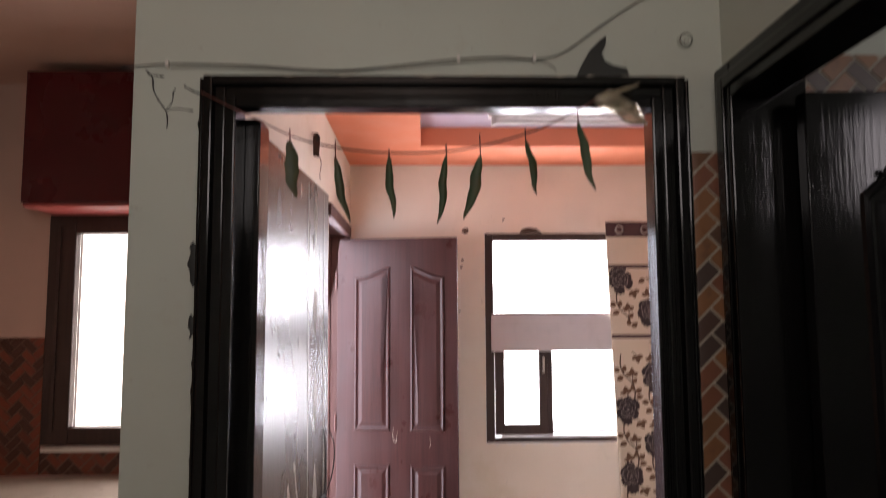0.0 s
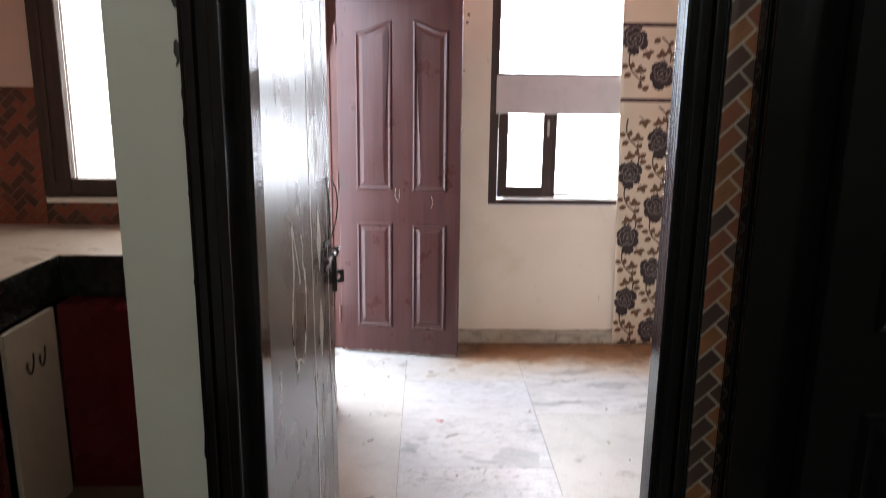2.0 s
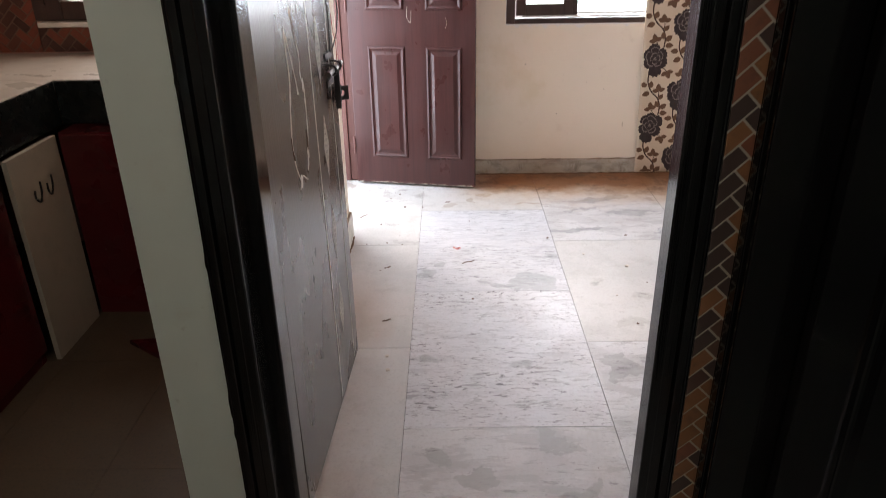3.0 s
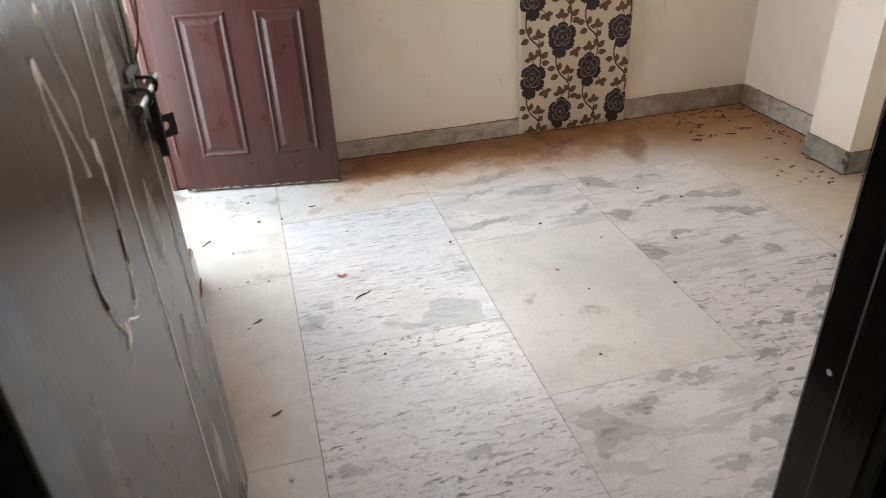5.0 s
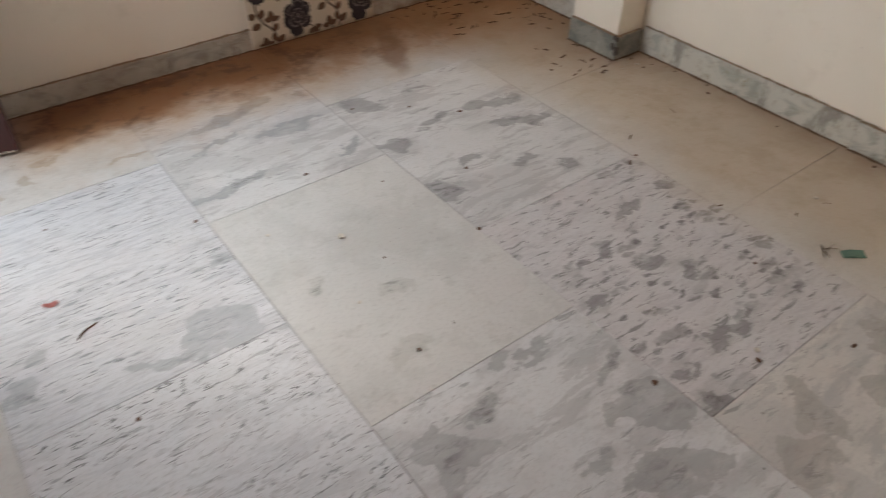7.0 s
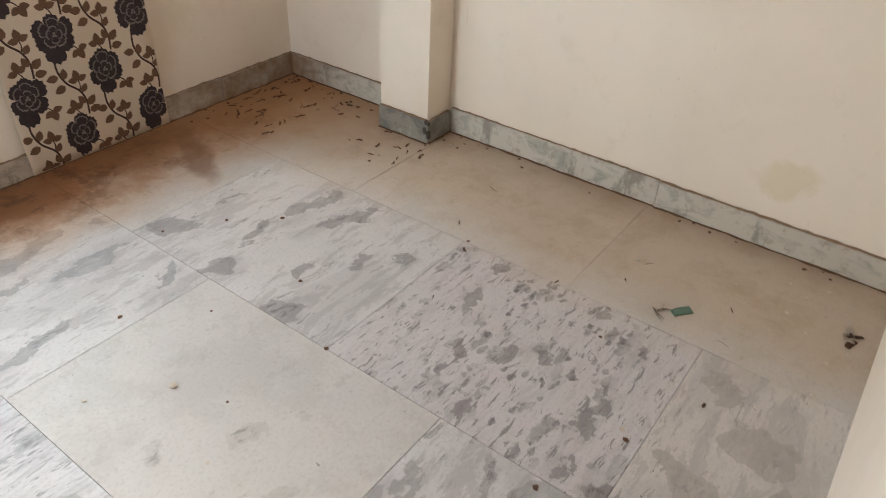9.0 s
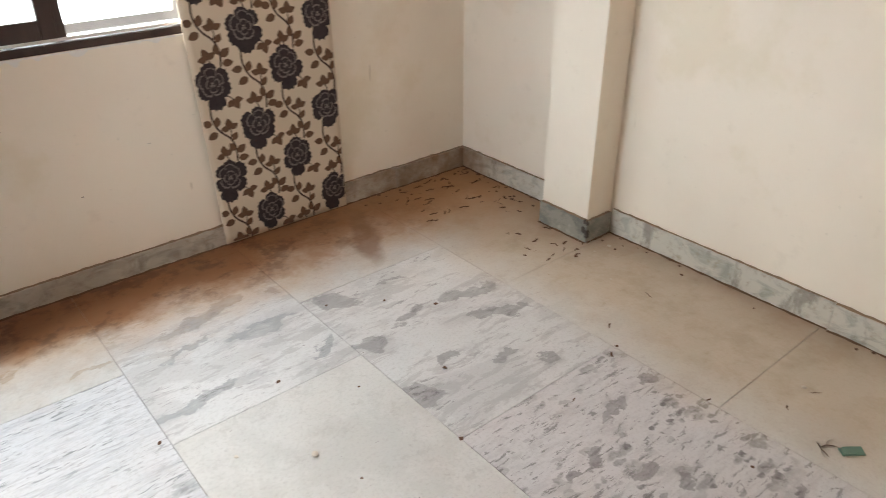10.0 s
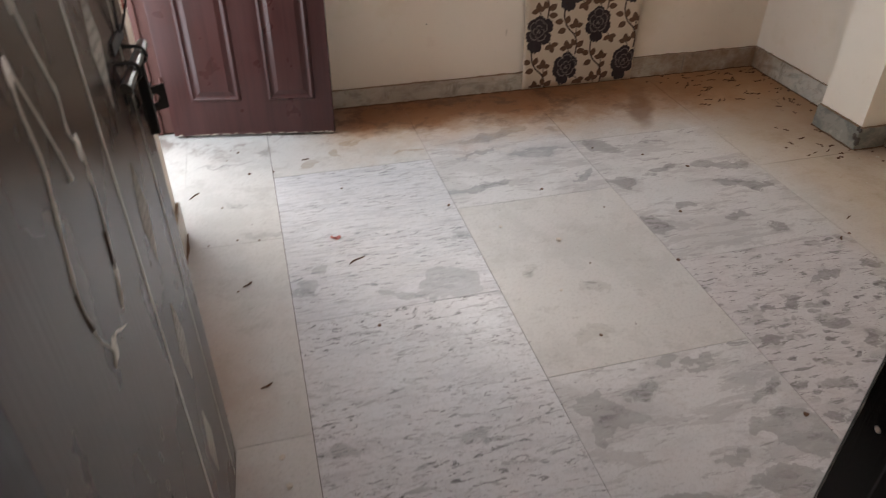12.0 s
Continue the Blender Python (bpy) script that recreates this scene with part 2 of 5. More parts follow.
        m.mix(m.math("MULTIPLY", m.ramp(west, 0.06, -0.16, 0, 0.7), m.ramp(m.axis(1), 3.25, 2.9)), (0.34, 0.255, 0.195))
        # dust: thick along the far wall, its colour also holding the warm shade below the window; thinner along the
        # east wall
        inside = m.ramp(m.axis(0), 0.22, 0.55)
        ragged = m.math("MULTIPLY", m.math("SUBTRACT", m.noise(2.6, 8, 0.68), 0.5), 0.6)
        far = m.math("ADD", m.axis(1), ragged)
        m.mix(m.math("MULTIPLY", m.ramp(far, 3.95, 4.28, 0, 0.78), inside), (0.44, 0.265, 0.125))
        m.mix(m.math("MULTIPLY", m.ramp(far, 4.16, 4.34, 0, 0.93), inside), (0.225, 0.095, 0.036))
        m.mix(m.math("MULTIPLY", m.ramp(m.noise(7, 9, 0.75), 0.50, 0.58, 0, 0.6), m.ramp(far, 4.1, 4.3)), (0.09, 0.04, 0.02))
        m.mix(m.ramp(m.blots([(1.87, 4.22, 0.24, 0.055, 66)], 0.12, 7), 1.2, 0.7, 0, 0.65), (0.16, 0.075, 0.035))
        corner = m.math("ADD", m.math("ADD", m.axis(0), m.axis(1)), ragged)
        m.mix(m.ramp(corner, 5.95, 6.75, 0, 0.78), (0.37, 0.205, 0.092))
        m.mix(m.ramp(m.noise(5, 7, 0.72), 0.60, 0.74, 0, 0.2), (0.36, 0.30, 0.23))
    m.rough(m.noise(5, 6, 0.65), 0.34, 0.60)
    m.b.inputs["Specular IOR Level"].default_value = 0.38
    m.bump(m.noise(120, 3), 0.06, 0.001)
    m.bump(m.noise(3, 2), 0.05, 0.004)
    return m.m


SLAB = {k: marble("worn_marble_" + k, k) for k in ("plain", "streak", "blotch", "dim")}
# slabs that are known by their own blots: x, y, half length, half width, turn
SLAB["grey_drift"] = marble("worn_marble_grey_drift", "blotch", [(0.87, 2.475, 0.10, 0.05, -25), (0.82, 2.44, 0.05, 0.035, 10), (1.29, 2.315, 0.12, 0.055, -10), (1.24, 2.165, 0.13, 0.045, -20), (1.115, 2.62, 0.06, 0.022, 10), (1.21, 2.59, 0.04, 0.018, 0), (1.33, 2.46, 0.055, 0.022, 40), (1.00, 2.52, 0.05, 0.02, 0), (1.10, 2.30, 0.03, 0.022, 0), (0.95, 2.16, 0.10, 0.03, -15), (1.05, 1.96, 0.12, 0.04, 0)], (0.30, 0.30, 0.295))
SLAB["grey_corner"] = marble("worn_marble_grey_corner", "blotch", [(1.47, 2.03, 0.07, 0.055, 30), (1.60, 2.08, 0.05, 0.09, -20), (1.80, 1.96, 0.07, 0.10, 20), (1.95, 2.10, 0.06, 0.05, 0), (1.66, 1.88, 0.06, 0.04, 0)], (0.36, 0.34, 0.31), 0.35)
SLAB["entry"] = marble("worn_marble_entry", "blotch", [(0.575, 2.11, 0.085, 0.035, -40), (0.223, 2.06, 0.05, 0.03, 0), (0.326, 1.956, 0.07, 0.03, 0), (0.62, 1.90, 0.06, 0.03, 20)], (0.33, 0.33, 0.32))
SLAB["big_spots"] = marble("worn_marble_big_spots", "spot", [(1.833, 2.838, 0.055, 0.02, 15), (1.617, 2.752, 0.04, 0.026, 0), (1.687, 2.625, 0.04, 0.026, 0), (1.738, 2.529, 0.04, 0.03, 40), (1.534, 2.738, 0.03, 0.02, 0), (1.58, 2.345, 0.05, 0.028, 15), (1.65, 2.35, 0.04, 0.02, 0), (1.446, 2.318, 0.025, 0.025, 0), (1.44, 2.235, 0.045, 0.02, 0), (2.01, 2.853, 0.03, 0.022, 0), (1.45, 2.61, 0.045, 0.015, 10), (1.93, 2.358, 0.04, 0.018, 0), (1.73, 2.36, 0.03, 0.016, 0)], (0.20, 0.19, 0.188))
SLAB["dark_bands"] = marble("worn_marble_dark_bands", "blotch", [(1.487, 3.868, 0.09, 0.06, -45), (1.92, 3.60, 0.13, 0.045, -5), (1.91, 3.415, 0.12, 0.03, -28), (1.433, 3.265, 0.065, 0.045, -30), (1.855, 3.133, 0.04, 0.025, 0), (1.45, 3.58, 0.055, 0.03, -20), (1.66, 3.63, 0.07, 0.02, 10), (1.60, 3.36, 0.06, 0.025, 0), (1.72, 3.84, 0.06, 0.015, 0), (1.75, 3.25, 0.05, 0.016, 0)], (0.245, 0.24, 0.24))
SLAB["blue_bands"] = marble("worn_marble_blue_bands", "blotch", [(1.09, 4.09, 0.17, 0.038, 12), (1.218, 3.88, 0.12, 0.035, 0), (0.89, 3.665, 0.16, 0.028, 3), (1.307, 3.65, 0.05, 0.02, 30), (0.98, 3.94, 0.09, 0.014, 14), (1.33, 4.05, 0.03, 0.02, 0)], (0.27, 0.28, 0.29))
SLAB["middle"] = marble("worn_marble_middle", "plain", [(1.065, 2.986, 0.05, 0.026, 0), (0.95, 2.77, 0.06, 0.03, 20), (0.88, 3.12, 0.05, 0.03, 40)], (0.45, 0.45, 0.42))
SLAB["one_patch"] = marble("worn_marble_one_patch", "fine", [(0.61, 3.14, 0.095, 0.065, -12), (0.68, 3.11, 0.05, 0.05, 0), (0.50, 3.09, 0.06, 0.03, 0), (0.425, 3.10, 0.03, 0.02, 0), (0.159, 3.193, 0.035, 0.024, 20), (0.729, 3.363, 0.035, 0.02, 0), (0.229, 3.277, 0.035, 0.018, 0)], (0.33, 0.345, 0.355))
SLAB["brown_stains"] = marble("worn_marble_brown_stains", "plain", [(0.267, 4.03, 0.04, 0.03, 0), (0.45, 4.17, 0.045, 0.02, 35), (0.386, 4.08, 0.03, 0.02, 0), (0.69, 4.05, 0.05, 0.015, 0)], (0.36, 0.31, 0.25))
SLAB["pale_edge"] = marble("worn_marble_pale_edge", "plain", [(0.06, 3.56, 0.07, 0.024, 8), (-0.05, 4.10, 0.12, 0.008, 6), (-0.05, 3.78, 0.05, 0.014, -10)], (0.40, 0.40, 0.38))
sk = Mat("grey_green_marble_skirting", (0.55, 0.52, 0.45), 0.4)
sk.mix(sk.ramp(sk.noise(7, 7, 0.65, (1, 1, 2), warp=1), 0.5, 0.66, 0, 0.75), (0.25, 0.25, 0.21))
sk.mix(sk.ramp(sk.noise(25, 5, 0.7), 0.55, 0.7, 0, 0.6), (0.27, 0.19, 0.11))
sk.mix(sk.math("MULTIPLY", sk.ramp(sk.noise(5, 7, 0.7), 0.34, 0.56, 0.3, 0.92), sk.math("MULTIPLY", sk.ramp(sk.axis(1), 4.2, 4.45), sk.ramp(sk.axis(0), 1.5, 2.1, 0.45, 1))), (0.225, 0.13, 0.068))
sk.mix(sk.ramp(sk.noise(6, 8, 0.72, (1, 1, 0.35)), 0.56, 0.62, 0, 0.6), (0.13, 0.10, 0.075))
sk.bump(sk.noise(40, 4), 0.15, 0.002)
SKIRT = sk.m
gr = Mat("joint_grout", (0.075, 0.06, 0.05), 0.9)
GROUT = gr.m


def gloss_paint(name, colour, rough=0.22):
    """Oil paint laid on with a brush: fine upright ridges, scuffs."""
    m = Mat(name, colour, rough)
    m.mix(m.ramp(m.noise(6, 6, 0.7), 0.60, 0.78, 0, 0.5), (0.020, 0.018, 0.016))
    m.mix(m.ramp(m.noise(30, 5, 0.7), 0.70, 0.80, 0, 0.35), (0.06, 0.053, 0.046))
    m.rough(m.noise(9, 4, 0.6, (1, 1, 0.3)), rough * 0.7, rough * 1.9)
    m.bump(m.noise(150, 3, 0.6, (1, 1, 0.05)), 0.22, 0.0012)
    m.bump(m.noise(7, 2, 0.5, (1, 1, 0.3)), 0.12, 0.004)
    return m.m


BLACK = gloss_paint("black_gloss_paint", (0.006, 0.0056, 0.0056), 0.10)
bpy.data.materials["black_gloss_paint"].node_tree.nodes["Principled BSDF"].inputs["Specular IOR Level"].default_value = 0.32
# matt black that stands in for the unlit hall beyond the wall edge
dim = Mat("dark_hall_black", (0.006, 0.0058, 0.0055), 0.9)
dim.b.inputs["Specular IOR Level"].default_value = 0.05
dim.bump(dim.noise(60, 4), 0.3, 0.002)
HALLDARK = dim.m
slate = Mat("dark_brown_gloss_paint", (0.052, 0.038, 0.031), 0.25)
slate.mix(slate.ramp(slate.noise(5, 6, 0.7), 0.55, 0.75, 0, 0.5), (0.048, 0.036, 0.029))
slate.rough(slate.noise(4, 5, 0.6, (1, 1, 0.5)), 0.24, 0.31)
slate.bump(slate.noise(150, 3, 0.6, (1, 1, 0.04)), 0.4, 0.001)
slate.bump(slate.noise(5, 2, 0.5, (1, 1, 0.3)), 0.05, 0.004)
slate.b.inputs["Specular IOR Level"].default_value = 0.6
SLATE = slate.m


def wood(name, colour, dark, rough=0.4):
    m = Mat(name, colour, rough)
    m.mix(m.ramp(m.noise(20, 5, 0.6, (1, 1, 0.05), local=True, warp=0.1), 0.42, 0.66, 0, 0.5), dark)
    m.mix(m.ramp(m.noise(55, 4, 0.7, (1, 1, 0.05), local=True), 0.52, 0.68, 0, 0.5), dark)
    m.mix(m.ramp(m.noise(130, 3, 0.7), 0.70, 0.78, 0, 0.12), (0.30, 0.2, 0.16))
    m.rough(m.noise(7, 4), rough - 0.08, rough + 0.14)
    m.bump(m.noise(80, 3, 0.6, (1, 1, 0.05), local=True), 0.5, 0.001)
    return m.m


BROWN = wood("red_brown_moulded_skin", (0.060, 0.020, 0.0185), (0.026, 0.008, 0.007), 0.32)
bpy.data.materials["red_brown_moulded_skin"].node_tree.nodes["Principled BSDF"].inputs["Specular IOR Level"].default_value = 0.38
BROWN_EDGE = wood("dull_red_brown_frame", (0.11, 0.042, 0.034), (0.06, 0.022, 0.018), 0.55)
DARKWOOD = wood("dark_brown_window_wood", (0.055, 0.030, 0.024), (0.025, 0.014, 0.012), 0.4)


def plain(name, colour, rough=0.5, metal=0.0, speck=0.2, scale=25):
    m = Mat(name, colour, rough, metal)
    m.mix(m.ramp(m.noise(scale, 5, 0.65), 0.5, 0.75, 0, speck), tuple(c * 0.45 for c in colour))
    m.rough(m.noise(scale / 2), max(rough - 0.1, 0.05), rough + 0.12)
    m.bump(m.noise(scale * 3, 3), 0.1, 0.001)
    return m.m


BOLT = plain("dull_worn_steel", (0.13, 0.12, 0.11), 0.38, 1.0)
STEEL = plain("worn_steel", (0.45, 0.42, 0.38), 0.35, 1.0)
IRON = plain("blackened_iron", (0.02, 0.018, 0.017), 0.45, 0.3)
DUSTGREY = plain("pale_grey_board", (0.62, 0.58, 0.58), 0.6, 0, 0.15, 12)
REDLAM = plain("dark_red_laminate", (0.088, 0.005, 0.008), 0.3, 0, 0.25, 6)
WHITELAM = plain("dusty_white_board", (0.44, 0.39, 0.32), 0.5, 0, 0.3, 8)
TOP = plain("pale_kitchen_stone", (0.60, 0.55, 0.47), 0.35, 0, 0.3, 14)
EDGE = plain("black_polished_granite", (0.012, 0.014, 0.013), 0.25, 0, 0.2, 40)
MORTAR = plain("pale_tile_joint", (0.50, 0.45, 0.36), 0.8)
DARKJOINT = plain("dark_tile_joint", (0.20, 0.13, 0.09), 0.8)
brk = Mat("brown_tile", (0.30, 0.135, 0.06), 0.35)
brk.mix(brk.ramp(brk.rand(), 0.45, 0.55, 0, 1), (0.085, 0.055, 0.045))
brk.mix(brk.ramp(brk.rand(), 0.80, 0.84, 0, 0.8), (0.30, 0.11, 0.06))
brk.mix(brk.ramp(brk.noise(40, 5), 0.5, 0.7, 0, 0.4), (0.09, 0.06, 0.045))
brk.bump(brk.noise(90, 3), 0.2, 0.001)
BRICK = brk.m
kbr = Mat("red_brick_tile", (0.24, 0.06, 0.03), 0.3)
kbr.mix(kbr.ramp(kbr.rand(), 0.5, 0.6, 0, 0.9), (0.07, 0.026, 0.018))
kbr.mix(kbr.ramp(kbr.noise(40, 5), 0.5, 0.7, 0, 0.3), (0.10, 0.04, 0.03))
KBRICK = kbr.m
leafm = Mat("drying_green_leaf", (0.035, 0.075, 0.025), 0.5)
leafm.mix(leafm.ramp(leafm.noise(30, 5), 0.45, 0.7, 0, 0.7), (0.09, 0.07, 0.025))
leafm.mix(leafm.ramp(leafm.rand(), 0.5, 1.0, 0, 0.5), (0.075, 0.06, 0.03))
LEAF = leafm.m
CORD = plain("dark_string", (0.12, 0.035, 0.025), 0.8)
CABLE = plain("dark_cable", (0.03, 0.03, 0.03), 0.5)
cloth = Mat("beige_curtain_cloth", (0.62, 0.51, 0.385), 0.85)
cloth.mix(cloth.ramp(cloth.noise(4, 4), 0.4, 0.7, 0, 0.25), (0.46, 0.37, 0.28))
cloth.bump(cloth.noise(400, 2, 0.5, (1, 1, 1)), 0.25, 0.0008)
CLOTH = cloth.m
FLOWER = plain("dark_aubergine_print", (0.034, 0.021, 0.021), 0.8, 0, 0.4, 60)
PETAL = plain("grey_mauve_print", (0.19, 0.155, 0.14), 0.8, 0, 0.4, 60)
SPRIG = plain("light_brown_print", (0.135, 0.068, 0.036), 0.85, 0, 0.5, 90)
VINE = plain("brown_print", (0.05, 0.022, 0.015), 0.85, 0, 0.4, 60)
BAND = plain("dark_brown_cloth_band", (0.065, 0.028, 0.028), 0.7)
DRIP = plain("dried_white_drips", (0.74, 0.71, 0.66), 0.5)
RUST = plain("rust_brown_stain", (0.075, 0.045, 0.03), 0.8)
LINE = plain("pale_pinstripe", (0.55, 0.53, 0.48), 0.35)
INK = plain("brown_marker_ink", (0.36, 0.05, 0.04), 0.7)
REDINK = plain("red_marker_ink", (0.45, 0.012, 0.02), 0.6)
WHITEPLASTIC = plain("white_plastic", (0.75, 0.72, 0.68), 0.35, 0, 0.1)
CHIP = plain("plaster_crumb", (0.55, 0.50, 0.42), 0.9)
GREENPAPER = plain("green_wrapper", (0.085, 0.17, 0.125), 0.4)
DRYLEAF = plain("dry_brown_scraps", (0.115, 0.058, 0.03), 0.8)
glass = Mat("window_glass", (0.95, 0.97, 0.96), 0.02)
glass.b.inputs["Transmission Weight"].default_value = 1.0
glass.b.inputs["IOR"].default_value = 1.45
GLASS = glass.m
wrap = Mat("clear_beige_wrapper", (0.75, 0.66, 0.50), 0.12)
wrap.b.inputs["Transmission Weight"].default_value = 0.8
wrap.bump(wrap.noise(60, 4), 0.6, 0.004)
WRAP = wrap.m
# lighter copy of the red laminate, with the window's light in its colour
UNDER = plain("window_lit_red_laminate", (0.50, 0.11, 0.10), 0.35, 0, 0.2, 8)
TAPE = plain("dull_grey_tape", (0.022, 0.025, 0.023), 0.5)
CEMENT = plain("dirty_cement_edge", (0.27, 0.19, 0.12), 0.9, 0, 0.6, 40)
DIRT = plain("brown_dirt_line", (0.13, 0.075, 0.04), 0.9)
skd = Mat("dark_grey_marble_skirting", (0.27, 0.25, 0.21), 0.45)
skd.mix(skd.ramp(skd.noise(9, 8, 0.7, warp=0.8), 0.48, 0.6, 0, 0.8), (0.13, 0.13, 0.12))
skd.mix(skd.ramp(skd.noise(25, 6, 0.7), 0.58, 0.68, 0, 0.6), (0.40, 0.37, 0.31))
SKIRT_DARK = skd.m


# ---- building helpers ----
def box(bm, x0, x1, y0, y1, z0, z1, bevel=0.0):
    made = bmesh.ops.create_cube(bm, size=1, matrix=Matrix.LocRotScale(((x0 + x1) / 2, (y0 + y1) / 2, (z0 + z1) / 2), None, (x1 - x0, y1 - y0, z1 - z0)))
    if bevel:
        edges = {e for v in made["verts"] for e in v.link_edges}
        bmesh.ops.bevel(bm, geom=list(edges), offset=bevel, segments=2, affect="EDGES", profile=0.6)
    return bm


def boxes(*rows, bevel=0.0):
    bm = bmesh.new()
    for r in rows:
        box(bm, *r, bevel=bevel)
    return bm


def mesh_object(name, bm, material, smooth=False):
    bmesh.ops.recalc_face_normals(bm, faces=bm.faces)
    data = bpy.data.meshes.new(name)
    bm.to_mesh(data)
    bm.free()
    if smooth:
        data.shade_smooth()
    data.materials.append(material)
    return new(name, data)


def part(name, bm, material, parent, label="", smooth=False):
    ob = mesh_object(name, bm, material, smooth)
    ob.parent = parent
    if label:
        ob["label"] = label
    return ob


def structure(name, bm, material, label, category):
    return tagged(mesh_object(name, bm, material), label, category, kind="structure")


def thing(name, m, label, category, group="", kind=""):
    ob = new(name)
    ob.empty_display_size = 0.1
    ob.matrix_world = m
    return tagged(ob, label, category, group, kind)


def tube(points, radius, sides=6, taper=None):
    """A round bar along points, as a bmesh."""
    bm = bmesh.new()
    pts = [Vector(p) for p in points]
    rings = []
    for i, p in enumerate(pts):
        d = (pts[min(i + 1, len(pts) - 1)] - pts[max(i - 1, 0)]).normalized()
        a = d.orthogonal() if abs(d.z) > 0.9 else d.cross(Vector((0, 0, 1)))
        a.normalize()
        b = d.cross(a)
        r = radius * (taper[i] if taper else 1)
        rings.append([bm.verts.new(p + r * (math.cos(k * math.tau / sides) * a + math.sin(k * math.tau / sides) * b)) for k in range(sides)])
    for s, t in zip(rings, rings[1:]):
        for k in range(sides):
            bm.faces.new((s[k], s[(k + 1) % sides], t[(k + 1) % sides], t[k]))
    bm.faces.new(rings[0])
    bm.faces.new(rings[-1])
    return bm


def smooth_line(points, steps=6):
    """Points along a Catmull-Rom curve."""
    p = [Vector(q) for q in points]
    out = []
    for i in range(len(p) - 1):
        a, b, c, d = p[max(i - 1, 0)], p[i], p[i + 1], p[min(i + 2, len(p) - 1)]
        for k in range(steps):
            t = k / steps
            out.append(0.5 * (2 * b + (c - a) * t + (2 * a - 5 * b + 4 * c - d) * t * t + (3 * b - a - 3 * c + d) * t ** 3))
    out.append(p[-1])
    return out


def prism(outline, depth, bm=None, m=None):
    """A flat plate from an outline in x, z, extruded by depth along y."""
    bm = bm or bmesh.new()
    m = m or Matrix()
    front = [bm.verts.new(m @ Vector((x, 0, z))) for x, z in outline]
    back = [bm.verts.new(m @ Vector((x, depth, z))) for x, z in outline]
    bm.faces.new(front)
    bm.faces.new(back[::-1])
    for i in range(len(front)):
        j = (i + 1) % len(front)
        bm.faces.new((front[i], back[i], back[j], front[j]))
    return bm


# ---- the large structure ----
FAR, NEAR, HALLFACE, WEST, EAST = 4.54, 1.80, 1.68, -0.22, 2.705
KEND, HX = -0.345, 0.835
TOP_Z = 2.95
structure("wall_north", boxes((-0.45, 0.588, FAR, 4.76, 0, TOP_Z), (1.46, 2.9, FAR, 4.76, 0, TOP_Z), (0.588, 1.46, FAR, 4.76, 0, 0.866), (0.588, 1.46, FAR, 4.76, 2.10, TOP_Z)), CREAM, "cream painted plaster wall with a window opening", "wall")
structure("wall_west", boxes((KEND, WEST, NEAR, 3.62, 0, TOP_Z), (KEND, WEST, 3.62, FAR, 2.13, TOP_Z)), CREAM, "cream painted plaster wall with scribbles beside a doorway", "wall")
structure("wall_south", boxes((KEND, -0.205, HALLFACE, NEAR, 0, TOP_Z), (0.755, 2.9, HALLFACE, NEAR, 0, TOP_Z), (-0.205, 0.755, HALLFACE, NEAR, 2.076, TOP_Z)), HALL, "pale grey-green plaster wall round the black doorframe", "wall")
structure("wall_south_lining", boxes((0.985, EAST, NEAR, NEAR + 0.006, 0, 2.515)), CREAM, "cream painted inner face of the entrance wall", "wall")
structure("wall_east", boxes((EAST, 2.9, NEAR, FAR, 0, TOP_Z)), CREAM_STAINED, "cream painted plaster wall with faint stains", "wall")
bm = boxes((2.549, EAST - 0.002, 3.580, 3.83, 0, 2.515))
structure("pilaster", bm, CREAM, "square cream plaster pilaster against the wall", "pillar")
structure("wall_hall_east", boxes((HX, 0.95, -0.45, 0.80, 0, TOP_Z), (HX, 0.95, 0.80, HALLFACE, 2.085, TOP_Z)), HALL, "pale grey plaster wall above a black doorframe", "wall")
# wall out of view; its high opening is added to hold the fill lamp
structure("wall_hall_south", boxes((-2.0, -0.35, -0.62, -0.45, 0, TOP_Z), (0.55, 0.95, -0.62, -0.45, 0, TOP_Z), (-0.35, 0.55, -0.62, -0.45, 0, 2.08), (-0.35, 0.55, -0.62, -0.45, 2.58, TOP_Z)), HALL, "unseen pale grey plaster wall with an added high opening for the fill light", "wall")
structure("wall_kitchen_west", boxes((-2.0, -1.83, -0.45, 3.78, 0, TOP_Z)), KITCHEN, "pinkish beige kitchen wall", "wall")
structure("wall_kitchen_north", boxes((-1.83, -1.492, 3.6, 3.78, 0, TOP_Z), (-0.62, KEND, 3.6, 3.78, 0, TOP_Z), (-1.492, -0.62, 3.6, 3.78, 0, 1.035), (-1.492, -0.62, 3.6, 3.78, 2.075, TOP_Z)), KITCHEN, "pinkish beige kitchen wall with a window", "wall")
structure("wall_washroom", boxes((0.95, 1.73, 0.0, 0.1, 0, 2.6), (1.73, 2.17, 0.0, 0.1, 0, 2.0), (1.73, 2.17, 0.0, 0.1, 2.4, 2.6), (2.17, 2.3, 0.0, 0.1, 0, 2.6), (2.2, 2.3, 0.1, HALLFACE, 0, 2.6)), HALL, "pale walls of the small side room", "wall")
structure("ceiling_washroom", boxes((0.95, 2.3, 0.0, HALLFACE, 2.6, 2.7)), WHITE, "white ceiling of the side room", "ceiling")
structure("ceiling_hall", boxes((-2.0, 0.95, -0.62, HALLFACE, 2.70, 2.9), (-2.0, KEND, HALLFACE, 3.78, 2.70, 2.9)), KITCHEN, "pinkish beige plaster ceiling", "ceiling")
